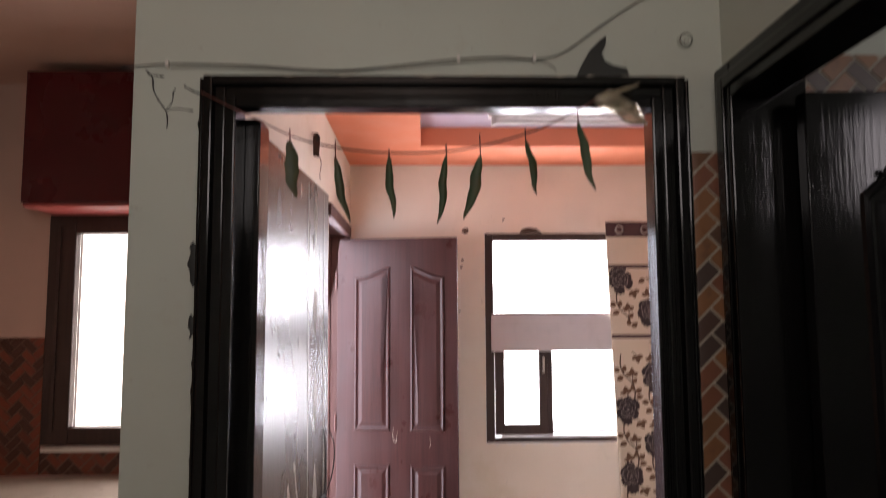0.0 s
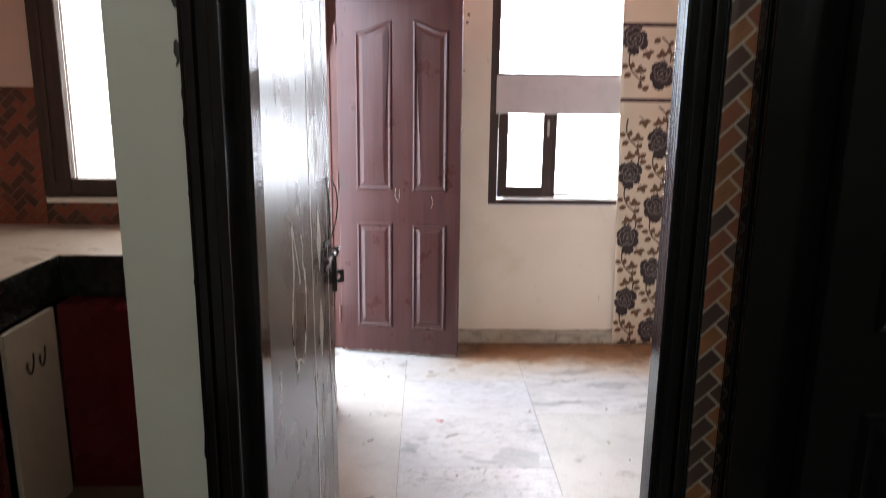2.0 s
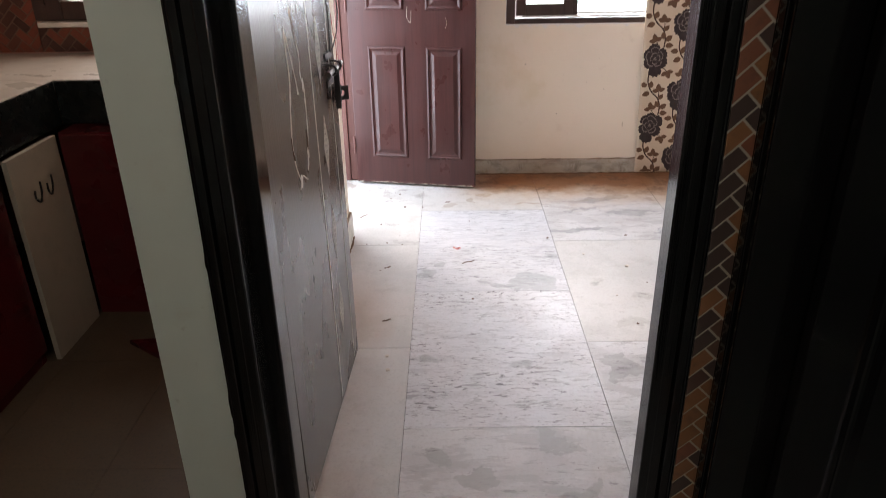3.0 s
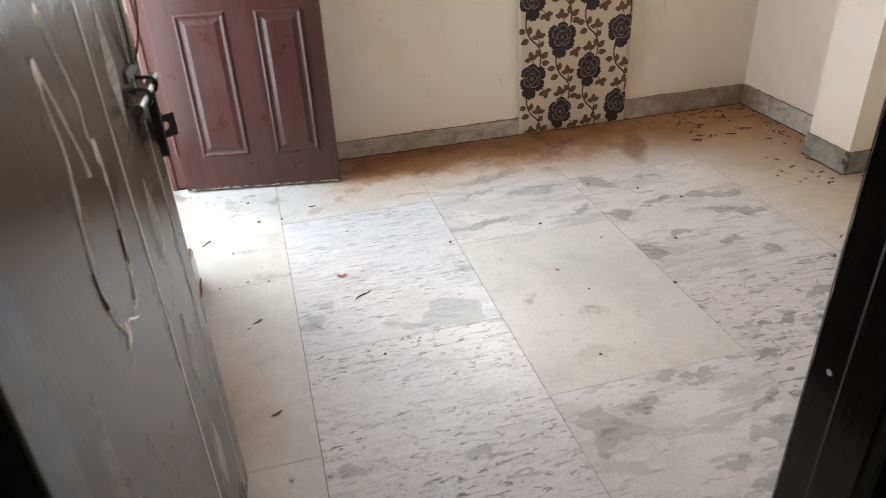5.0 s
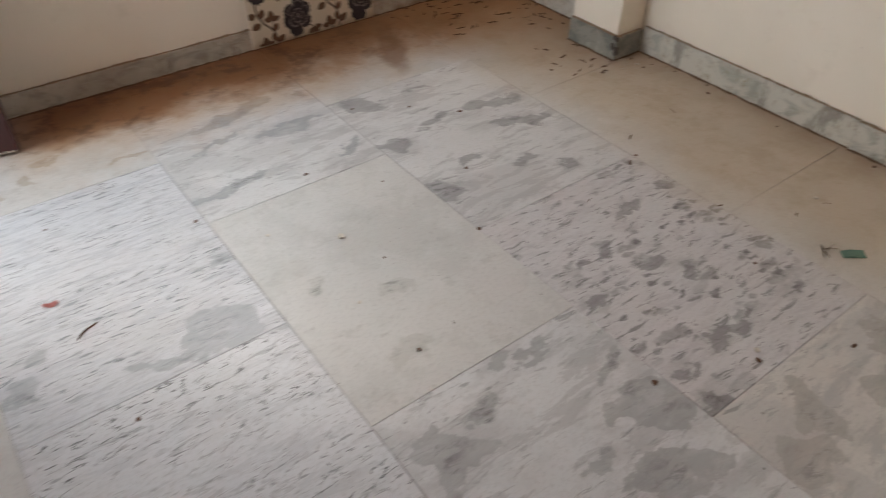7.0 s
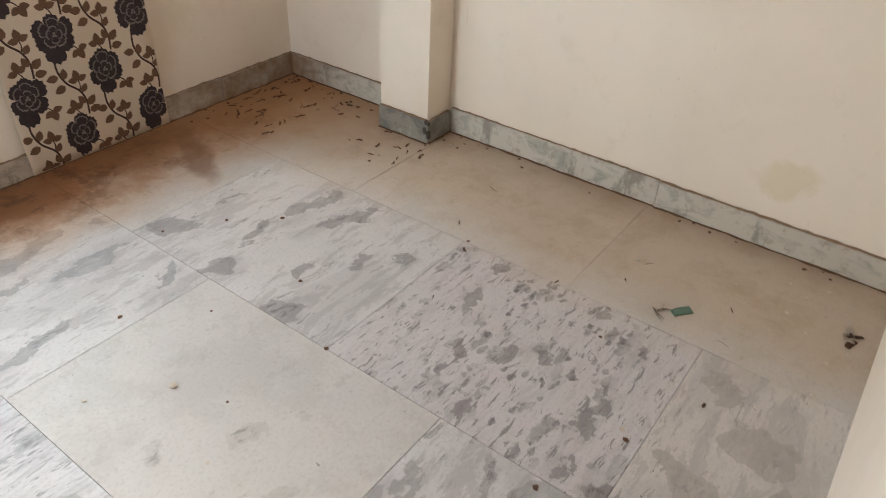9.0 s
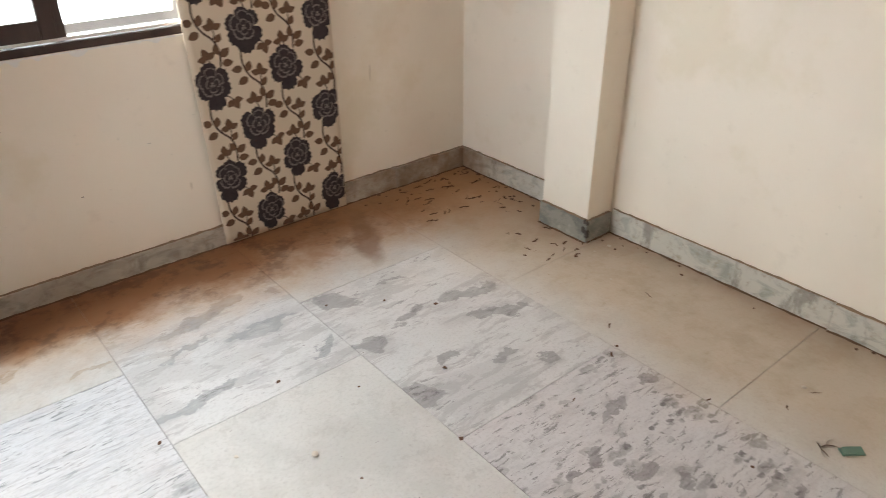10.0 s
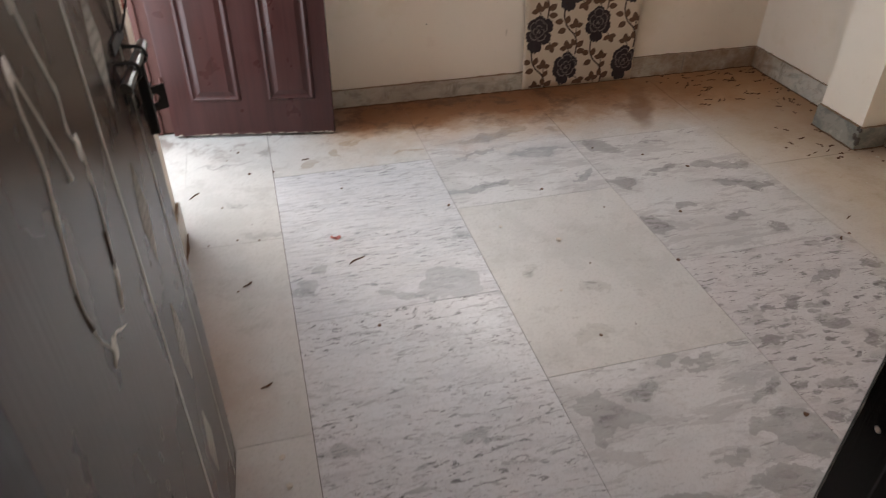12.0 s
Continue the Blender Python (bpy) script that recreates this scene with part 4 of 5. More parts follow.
part("cloth", sheet(0, CW, 0.004, CH, 0.0, 24, 60), CLOTH, curtain, smooth=True)
part("header_band", sheet(0, CW, CH - 0.085, CH + 0.004, -0.003, 24, 4, None, 0.0025), BAND, curtain, "dark brown eyelet band")
for z in (1.885, 1.47):
    part("stripe", sheet(0, CW, z, z + 0.022, -0.002, 24, 2, None, 0.0015), BAND, curtain, "dark brown stripe")
for k in range(4):
    x = 0.075 + k * 0.147
    bm = bmesh.new()
    ring = [(0.022 * math.cos(a * math.tau / 16), 0.022 * math.sin(a * math.tau / 16)) for a in range(17)]
    part("eyelet", tube([(lean(x, CH - 0.042) + u, -0.006 + cloth_y(x, CH - 0.042), CH - 0.042 + v) for u, v in ring], 0.0055, 6), STEEL, curtain, "steel eyelet ring")


def print_patch(bm, outline, lift):
    bm.faces.new([bm.verts.new((lean(x, z), cloth_y(x, z) - lift, z)) for x, z in outline])


def bloom(cx, cz, r, seed):
    """A peony: broad notched petals in rings, each ring on a thin pale rim."""
    rnd = random.Random(seed)
    out = bmesh.new()
    inner = bmesh.new()
    notched = ((0.05, 0), (0.40, -0.52), (0.72, -0.74), (0.90, -0.62), (0.93, -0.36), (1.03, -0.22), (0.98, 0), (1.05, 0.24), (0.93, 0.38), (0.91, 0.64), (0.72, 0.74), (0.40, 0.52))
    turn = -math.pi / 2 + rnd.uniform(-0.15, 0.15)
    for layer, (n, rr, w, bmx, lift, up) in enumerate(((6, 1.0, 0.56, out, 0.0010, 0.0), (5, 0.70, 0.62, inner, 0.0016, 0.10), (5, 0.635, 0.58, out, 0.0021, 0.115), (4, 0.40, 0.72, inner, 0.0027, 0.02), (4, 0.34, 0.68, out, 0.0032, 0.02), (3, 0.13, 0.7, inner, 0.0038, 0.0))):
        wobble = random.Random(seed + (layer + 1) // 2)
        for k in range(n):
            a = turn + (k + 0.5 * ((layer + 1) // 2)) * math.tau / n + wobble.uniform(-0.14, 0.14)
            c, s = math.cos(a), math.sin(a)
            size = r * rr * wobble.uniform(0.88, 1.06) * (1.22 if layer == 0 and k == 0 else 1.0)
            pts = []
            for u, v in notched:
                x, z = size * u, size * v * w
                px, pz = cx + c * x - s * z, cz + 1.12 * (s * x + c * z) + up * r
                pts.append((min(max(px, 0.004), CW - 0.004), max(pz, 0.008)))
            print_patch(bmx, pts, lift + k * 0.00004)
    return out, inner


def ribbon(bm, pts, w, lift):
    line = smooth_line([(x, 0, z) for x, z in pts], 5)
    prev = None
    for i, p in enumerate(line):
        d = (line[min(i + 1, len(line) - 1)] - line[max(i - 1, 0)]).normalized()
        n = Vector((-d.z, 0, d.x)) * w / 2
        pair = []
        for q in (p + n, p - n):
            x = min(max(q.x, 0.003), CW - 0.003)
            z = max(q.z, 0.006)
            pair.append(bm.verts.new((lean(x, z), cloth_y(x, z) - lift, z)))
        if prev:
            bm.faces.new((prev[0], prev[1], pair[1], pair[0]))
        prev = pair


def small_leaf(bm, x, z, a, size, lift):
    c, s = math.cos(a), math.sin(a)
    pts = [(u * size, v * size) for u, v in ((0, 0), (0.22, -0.30), (0.55, -0.36), (0.85, -0.20), (1.05, 0), (0.85, 0.20), (0.55, 0.36), (0.22, 0.30))]
    pts = [(x + c * u - s * v, z + s * u + c * v) for u, v in pts]
    if max(u for u, v in pts) > 0.02 and min(u for u, v in pts) < CW - 0.02 and max(v for u, v in pts) > 0.02:
        print_patch(bm, [(min(max(u, 0.004), CW - 0.004), max(v, 0.008)) for u, v in pts], lift)


PERIOD = 0.382
STEM = ((-0.022, -0.06), (-0.028, -0.125), (-0.008, -0.18), (0.032, -0.222), (0.047, -0.268), (0.044, -0.32))
# single leaves along the stem: place, direction in degrees, size
STEM_LEAVES = ((-0.030, -0.150, 175, 0.042), (-0.014, -0.188, 205, 0.044), (-0.012, -0.165, 78, 0.040), (0.040, -0.230, 62, 0.036), (0.050, -0.285, 40, 0.044), (0.050, -0.310, 12, 0.042), (0.040, -0.275, 110, 0.038))
# twigs with three leaves each: from, to
TWIGS = (((0.040, -0.045), (0.070, -0.072), -70), ((0.034, -0.218), (0.036, -0.180), 95), ((0.012, -0.318), (-0.002, -0.285), 100))


def motif(cx, cz, low, high):
    """The winding stem, twigs and leaves under one flower, kept between two heights."""
    vines, sprigs = bmesh.new(), bmesh.new()
    run = [(cx + u, cz + v) for u, v in STEM if low + 0.01 < cz + v < high]
    if len(run) > 1:
        ribbon(vines, run, 0.0075, 0.0006)
    for (u0, v0), (u1, v1), aim in TWIGS:
        if low + 0.03 < cz + v1 - 0.03 and cz + v1 + 0.05 < high and 0.01 < cx + u1 < CW - 0.01:
            ribbon(vines, [(cx + u0, cz + v0), (cx + (u0 + u1) / 2 + 0.004, cz + (v0 + v1) / 2), (cx + u1, cz + v1)], 0.0045, 0.0006)
            for k, turn in enumerate((-75, 0, 75)):
                small_leaf(sprigs, cx + u1, cz + v1, radians(aim + turn + leaf_rnd.uniform(-12, 12)), 0.036 + 0.004 * (k == 1), 0.0008)
    for u, v, aim, size in STEM_LEAVES:
        if low + 0.03 < cz + v < high - 0.045:
            small_leaf(sprigs, cx + u, cz + v, radians(aim + leaf_rnd.uniform(-10, 10)), size, 0.0008)
    return vines, sprigs


leaf_rnd = random.Random(7)
for zone in ((-0.06, 1.46), (1.50, 1.88)):
    for k in range(-1, 6):
        for cx, cz in ((-0.085, 0.101), (0.068, 0.290), (0.222, 0.101), (0.372, 0.312), (0.535, 0.109)):
            z = cz + k * PERIOD
            vines, sprigs = motif(cx, z, *zone)
            if cx > 0 and max(zone[0], 0) + 0.05 < z < zone[1] - 0.06:
                a, b = bloom(cx, z, 0.073, int(1000 * z) + int(100 * cx))
                part("printed_flower", a, FLOWER, curtain)
                part("flower_petals", b, PETAL, curtain)
            for bmx, nm, ink_of in ((vines, "printed_vine", VINE), (sprigs, "printed_leaves", SPRIG)):
                if len(bmx.faces):
                    part(nm, bmx, ink_of, curtain)
                else:
                    bmx.free()


# ---- kitchen ----
counter = thing("worktop", Matrix(), "pale stone L-shaped kitchen worktop with a black granite edge", "worktop")
part("top", boxes((-1.828, -1.165, 0.2, 3.015, 0.865, 0.90), (-1.828, KEND - 0.005, 3.015, 3.598, 0.865, 0.90), bevel=0.003), TOP, counter)
# edge made deeper than the stone: its lower part is the shade beneath
part("edge", boxes((-1.195, -1.162, 0.2, 3.007, 0.74, 0.897), (-1.162, KEND - 0.005, 3.007, 3.040, 0.74, 0.897), bevel=0.003), EDGE, counter, "black granite edge, deepened to take in the shade below it")


def base_unit(x0, x1, y0, y1, label, mat, front):
    u = thing("base_cabinet", Matrix.Translation((x0, y0, 0)), label, "cabinet", "kitchen base cabinets")
    w, d = x1 - x0, y1 - y0
    part("body", boxes((0, w, 0, d, 0.0, 0.735)), mat, u)
    if front == "x":
        part("door", boxes((w, w + 0.018, 0.008, d - 0.008, 0.05, 0.73), bevel=0.003), mat, u)
    else:
        part("door", boxes((0.008, w - 0.008, -0.018, 0, 0.05, 0.73), bevel=0.003), mat, u)
    return u


for y0 in (0.3, 1.1, 1.9):
    base_unit(-1.80, -1.175, y0, y0 + (0.8 if y0 < 1.8 else 0.655), "dark red laminate base cabinet under the worktop", REDLAM, "x")
base_unit(-1.13, -0.75, 2.90, 3.55, "dark red laminate base cabinet at the back of the kitchen", REDLAM, "y")
base_unit(-0.75, -0.36, 2.90, 3.55, "dark red laminate base cabinet at the back of the kitchen", REDLAM, "y")
board = thing("loose_panel", Matrix.Translation((-1.145, 2.563, 0)), "dusty white board with two dark finger holes under the worktop", "board")
part("panel", boxes((0, 0.018, 0, 0.31, 0, 0.735), bevel=0.002), WHITELAM, board)
for y, s in ((0.125, 1), (0.20, 0.7)):
    part("mark", tube(smooth_line([(0.019, y - 0.018 * s, 0.60), (0.020, y - 0.022 * s, 0.575), (0.020, y, 0.555), (0.020, y + 0.018, 0.585), (0.019, y + 0.022, 0.62)], 4), 0.0035, 6), IRON, board, "dark curved mark")
bm = bmesh.new()
prism([(0, 0), (0.17, 0), (0.17, -0.10), (0.10, -0.09)], 0.016, bm)
scrap = tagged(mesh_object("laminate_offcut", bm, REDLAM), "dark red laminate offcut lying on the kitchen floor", "offcut")
scrap.matrix_world = pose(-0.92, 2.66, 0.001, 90, 0, -35)

upper = thing("wall_cabinet", Matrix.Translation((-1.47, 3.30, 2.085)), "dark red laminate wall cabinet over the kitchen window", "cabinet")
part("body", boxes((0, 1.055, 0.018, 0.298, 0, 0.575)), REDLAM, upper)
for x0, x1 in ((0.0, 0.525), (0.53, 1.055)):
    part("door", boxes((x0, x1, 0, 0.017, 0.004, 0.572), bevel=0.003), REDLAM, upper)
# underside brightened by colour, as the window below would light it
part("underside", boxes((0.0, 1.055, 0.018, 0.298, -0.012, -0.0005)), UNDER, upper, "red underside board, lightened as if lit by the window")

kw = thing("window_2", Matrix(), "dark wooden kitchen window with one large pane", "window", kind="structure")
part("window_frame", boxes((-1.492, -1.370, 3.585, 3.66, 1.035, 2.075), (-0.74, -0.62, 3.585, 3.66, 1.035, 2.075), (-1.370, -0.74, 3.585, 3.66, 1.99, 2.075), (-1.370, -0.74, 3.585, 3.66, 1.035, 1.115), bevel=0.006), DARKWOOD, kw)
part("window_bead", boxes((-1.448, -1.434, 3.575, 3.586, 1.10, 2.02), bevel=0.003), DARKWOOD, kw)
p = part("pane", boxes((-1.370, -0.74, 3.63, 3.635, 1.115, 1.99)), GLASS, kw)
p.visible_shadow = False
part("window_sill", boxes((-1.47, -0.60, 3.55, 3.60, 1.012, 1.032), bevel=0.003), WHITEPLASTIC, kw, "thin pale sill")


def herringbone(parent, m, width, height, w, material, joint, holes=()):
    """Tiles laid as a herringbone on the plane of m (x across, z up, -y out), clipped to width x height."""
    def cut(poly, a, b, c):
        """Keep where a*x + b*z <= c."""
        out = []
        for i in range(len(poly)):
            p, q = poly[i - 1], poly[i]
            fp, fq = a * p[0] + b * p[1] - c, a * q[0] + b * q[1] - c
            if (fp <= 0) != (fq <= 0):
                s = fp / (fp - fq)
                out.append((p[0] + s * (q[0] - p[0]), p[1] + s * (q[1] - p[1])))
            if fq <= 0:
                out.append(q)
        return out
    r2 = math.sqrt(0.5)
    n = int((width + height) / w) + 4
    for i in range(-n, n):
        for j in range(-n, n):
            ox, oz = i + 2 * j, i - 2 * j
            for bx0, bx1, bz0, bz1 in ((0, 2, 0, 1), (0, 1, 1, 3)):
                g = 0.07
                pts = [(ox + u, oz + v) for u, v in ((bx0 + g, bz0 + g), (bx1 - g, bz0 + g), (bx1 - g, bz1 - g), (bx0 + g, bz1 - g))]
                pts = [((u - v) * r2 * w, (u + v) * r2 * w) for u, v in pts]
                if max(p[0] for p in pts) < 0 or min(p[0] for p in pts) > width or max(p[1] for p in pts) < 0 or min(p[1] for p in pts) > height:
                    continue
                for a, b, c in ((-1, 0, 0), (1, 0, width), (0, -1, 0), (0, 1, height)):
                    pts = cut(pts, a, b, c) if len(pts) > 2 else []
                if len(pts) < 3:
                    continue
                area = abs(sum(pts[k - 1][0] * pts[k][1] - pts[k][0] * pts[k - 1][1] for k in range(len(pts)))) / 2
                if area < w * w * 0.08:
                    continue
                part("tile", prism(pts, -0.004, None, m @ Matrix.Translation((0, -0.0025, 0))), material, parent)
    bm = bmesh.new()
    prism([(0, 0), (width, 0), (width, height), (0, height)], -0.004, bm, m)
    part("joint_bed", bm, joint, parent)


# ---- hall: side doorway with its black frame and open leaf ----
d3 = thing("door_3", Matrix(), "black gloss painted wooden doorframe of the side room", "doorframe", kind="structure")
for y0, y1 in ((0.80, 0.87), (1.606, 1.676)):
    part("frame_post", boxes((0.815, 0.965, y0, y1, 0, 2.085), (0.809, 0.8155, y0 + 0.02, y1 - 0.02, 0.0, 2.06), bevel=0.004), BLACK, d3)
part("frame_head", boxes((0.815, 0.905, 0.87, 1.606, 2.012, 2.085), (0.809, 0.8155, 0.83, 1.63, 2.035, 2.062), bevel=0.004), BLACK, d3)
l3 = thing("washroom_door", pose(0.925, 1.545, 0.012, 0, 0, -3), "black gloss painted panelled door standing open in the side room", "door")
part("door_leaf", boxes((0, 0.70, 0, 0.035, 0, 1.992), bevel=0.003), BLACK, l3)
for x0, x1, z0, z1 in ((0.09, 0.61, 1.10, 1.80), (0.09, 0.61, 0.15, 0.95)):
    top = [(x0, z1)] if z0 < 1 else [(x1 - 0.08, z1 + 0.07), ((x0 + x1) / 2, z1 + 0.10), (x0 + 0.08, z1 + 0.07), (x0, z1)]
    part("moulded_panel", moulded_panel([(x0, z0), (x1, z0), (x1, z1)] + top), BLACK, l3)
part("bolt", tube([(0.13, -0.014, 1.84), (0.26, -0.014, 1.84)], 0.007, 8), IRON, l3)

# ---- hall wall: cables, socket, crack ----
cable = thing("wall_cable", Matrix(), "dark cable sagging along the wall above the doorframe", "cable")
WY = HALLFACE - 0.006
line = [(-0.368, WY, 2.089), (-0.278, WY, 2.098), (-0.122, WY, 2.096), (0.053, WY, 2.086), (0.181, WY, 2.097), (0.299, WY, 2.11), (0.394, WY, 2.115), (0.448, WY, 2.111), (0.508, WY, 2.123), (0.587, WY, 2.18), (0.662, WY, 2.23), (0.744, WY, 2.275), (0.753, WY, 2.30), (0.770, WY, 2.322), (0.80, WY, 2.334), (0.828, WY, 2.338)]
part("wire", tube(smooth_line(line, 5), 0.0012, 6), CABLE, cable)
XW = HX - 0.006
line = [(0.828, WY, 2.338), (XW, 1.655, 2.336), (XW, 1.62, 2.315), (XW, 1.52, 2.31), (XW, 1.41, 2.305), (XW, 1.25, 2.30), (XW, 0.9, 2.31)]
part("wire", tube(smooth_line(line, 5), 0.0012, 6), CABLE, cable)
line = [(-0.27, WY, 2.090), (-0.12, WY, 2.090), (0.05, WY, 2.084), (0.18, WY, 2.092), (0.30, WY, 2.103), (0.40, WY, 2.109), (0.46, WY, 2.108), (0.485, WY, 2.098), (0.497, WY, 2.086)]
part("wire", tube(smooth_line(line, 5), 0.0007, 6), CABLE, cable)
for x, z in ((-0.278, 2.098), (0.300, 2.11), (0.452, 2.112)):
    part("clip", boxes((x - 0.003, x + 0.003, HALLFACE - 0.011, HALLFACE + 0.002, z - 0.007, z + 0.007), bevel=0.001), WHITEPLASTIC, cable)
plug = thing("cable_cap", pose(0.760, HALLFACE + 0.0005, 2.152, 90), "round pale plastic cable cap on the wall", "cable cap")
part("body", tube([(0, 0, 0), (0, 0, 0.007), (0, 0, 0.010)], 0.0155, 24, (1, 1, 0.85)), HALL, plug)
part("ring", tube([(0.0125 * math.cos(k * math.tau / 20), 0.0125 * math.sin(k * math.tau / 20), 0.0105) for k in range(21)], 0.0010, 6), CABLE, plug)
for x in (-0.004, 0.004):
    part("pin", tube([(x, -0.003, 0.010), (x, -0.003, 0.013)], 0.0018, 8), STEEL, plug)
crack = thing("wall_crack", Matrix(), "dark branching cracks in the plaster beside the frame", "crack")
for pts in (((-0.322, 2.088), (-0.308, 2.072), (-0.306, 2.05), (-0.296, 2.028), (-0.280, 2.005), (-0.276, 1.985), (-0.277, 1.968)), ((-0.280, 2.005), (-0.268, 2.022), (-0.266, 2.042), (-0.262, 2.050)), ((-0.280, 2.005), (-0.255, 2.009), (-0.226, 2.004)), ((-0.318, 2.080), (-0.30, 2.076), (-0.285, 2.074)), ((-0.245, 2.055), (-0.228, 2.045), (-0.205, 2.035))):
    n = (len(pts) - 1) * 4 + 1
    w = [0.35 + 0.75 * abs(noise.noise(Vector((pts[0][0] * 50, i * 0.6, 0)))) * 1.6 for i in range(n)]
    part("crack_line", tube(smooth_line([(x, HALLFACE, z) for x, z in pts], 4), 0.0026, 5, w), CABLE, crack)
flap = thing("torn_tape", Matrix.Translation((0, HALLFACE - 0.008, 0)), "dark torn flap of tape standing up from the frame", "tape")
part("flap", prism([(0.535, 2.072), (0.548, 2.10), (0.565, 2.13), (0.585, 2.150), (0.598, 2.160), (0.597, 2.142), (0.588, 2.125), (0.594, 2.108), (0.612, 2.098), (0.638, 2.093), (0.645, 2.072)], 0.006), TAPE, flap)

# ---- garland over the door ----
toran = thing("leaf_garland", Matrix(), "string of seven drying green leaves hung across the doorway", "garland")
LY = 1.652
sag = [(-0.205, 1.656, 2.036), (-0.144, LY, 2.004), (-0.097, LY, 1.982), (-0.016, LY, 1.943), (0.074, LY, 1.922), (0.164, LY, 1.914), (0.266, LY, 1.916), (0.356, LY, 1.931), (0.448, LY, 1.959), (0.518, LY, 1.992), (0.577, LY, 2.026), (0.60, LY, 2.04)]
part("string", tube(smooth_line(sag, 6), 0.0017, 6), CORD, toran, "thin red-brown string")


def hanging_leaf(x, z0, x1, z1, width, curl, seed):
    bm = bmesh.new()
    rnd = random.Random(seed)
    n = 12
    rows = []
    for i in range(n + 1):
        t = i / n
        w = width * (math.sin(math.pi * min(1, t * 0.93 + 0.05)) ** 0.75) * (1 - 0.15 * t)
        cx = x + (x1 - x) * t + 0.005 * math.sin(t * 7 + seed) * t
        cz = z0 + (z1 - z0) * t
        cy = LY - 0.003 + 0.006 * math.sin(t * 3 + seed)
        wob = 1 + 0.12 * math.sin(t * 19 + seed * 2)
        rows.append([(cx - w / 2 * wob, cy - curl * w * 0.4, cz), (cx, cy + curl * w * 0.25, cz), (cx + w / 2 * (2 - wob), cy - curl * w * 0.4, cz)])
    for off in (0, 0.0009):
        vs = [[bm.verts.new((p[0], p[1] + off, p[2])) for p in r] for r in rows]
        for a, b in zip(vs, vs[1:]):
            for k in (0, 1):
                bm.faces.new((a[k], a[k + 1], b[k + 1], b[k]))
    return bm


for k, (x, zs, z0, x1, z1, w, curl) in enumerate(((-0.030, 1.955, 1.937, -0.018, 1.826, 0.029, 0.3), (0.058, 1.932, 1.905, 0.084, 1.778, 0.018, 1.1), (0.162, 1.914, 1.908, 0.170, 1.785, 0.017, 1.0), (0.273, 1.925, 1.906, 0.258, 1.775, 0.017, 1.2), (0.339, 1.945, 1.905, 0.312, 1.785, 0.024, 0.7), (0.428, 1.957, 1.935, 0.452, 1.832, 0.016, 1.2), (0.532, 1.995, 1.972, 0.562, 1.840, 0.020, 0.6))):
    lf = part("leaf", hanging_leaf(x, z0, x1, z1, w, curl, k), LEAF, toran, smooth=True)
    part("stalk", tube([(x, LY, zs + 0.006), (x + 0.001, LY - 0.001, z0 - 0.006)], 0.0013, 5), CORD, lf)
bm = bmesh.new()
rows = []
for i in range(13):
    t = i / 12
    c = Vector((0.565 + 0.10 * t, LY - 0.003 - 0.006 * math.sin(t * 5), 2.022 - 0.022 * t - 0.02 * t * t))
    w = 0.010 + 0.016 * math.sin(t * math.pi)
    rows.append([bm.verts.new(c + Vector((0.006 * math.sin(9 * t + v), -0.007 * math.sin(v * 4 + t * 11), w * v))) for v in (-1, -0.5, 0, 0.5, 1)])
for a, b in zip(rows, rows[1:]):
    for k in range(4):
        bm.faces.new((a[k], a[k + 1], b[k + 1], b[k]))
bmesh.ops.solidify(bm, geom=list(bm.faces), thickness=0.0008)
wr = thing("wrapper_strip", Matrix(), "crumpled clear beige plastic strip tied to the string end", "wrapper")
part("film", bm, WRAP, wr, smooth=True)
bm = bmesh.new()
rows = []
for i in range(7):
    t = i / 6
    c = Vector((0.57 + 0.085 * t, LY - 0.004 - 0.003 * t, 2.018 + 0.034 * t))
    rows.append([bm.verts.new(c + Vector((0, 0.002 * math.sin(8 * t + v), (0.009 - 0.005 * t) * v))) for v in (-1, 0, 1)])
for a, b in zip(rows, rows[1:]):
    for k in range(2):
        bm.faces.new((a[k], a[k + 1], b[k + 1], b[k]))
bmesh.ops.solidify(bm, geom=list(bm.faces), thickness=0.0008)
part("film_tail", bm, WRAP, wr, smooth=True)

# ---- tube light in the room ----
tl = thing("tube_light", Matrix.Translation((0.545, 3.72, 2.556)), "white tube light fixed under the recessed ceiling, unlit", "lamp")
part("batten", boxes((0, 1.22, -0.02, 0.02, 0.02, 0.06), bevel=0.004), WHITEPLASTIC, tl)
part("tube", tube([(0.03, 0, 0), (1.19, 0, 0)], 0.014, 12), WHITEPLASTIC, tl)
for x in (0.015, 1.19):
    part("holder", boxes((x, x + 0.02, -0.018, 0.018, -0.018, 0.022), bevel=0.003), WHITEPLASTIC, tl)

# ---- nail and rag on the west wall ----
nail = thing("wall_hook", Matrix.Translation((WEST, 3.09, 2.30)), "small rusty hook with a dark rag on the wall", "hook")
part("hook", tube(smooth_line([(0, 0, 0.03), (0.02, 0, 0.03), (0.03, 0, 0.015), (0.02, 0, 0.0)], 4), 0.003, 6), IRON, nail)
part("rag", prism([(0.008, -0.06), (0.03, -0.065), (0.034, 0.02), (0.022, 0.035), (0.006, 0.02)], 0.008), RUST, nail, "dark brown rag")
part("loose_wire", tube(smooth_line([(0.02, 0, -0.03), (0.035, 0.03, -0.08), (0.02, 0.10, -0.11), (0.01, 0.18, -0.12)], 5), 0.0015, 5), CORD, nail)

# ---- scribbles on the west wall ----
scrawl = thing("wall_scribble", Matrix.Translation((WEST + 0.0008, 0, 0)), "brown and red marker scribbles with a heart on the wall", "graffiti")


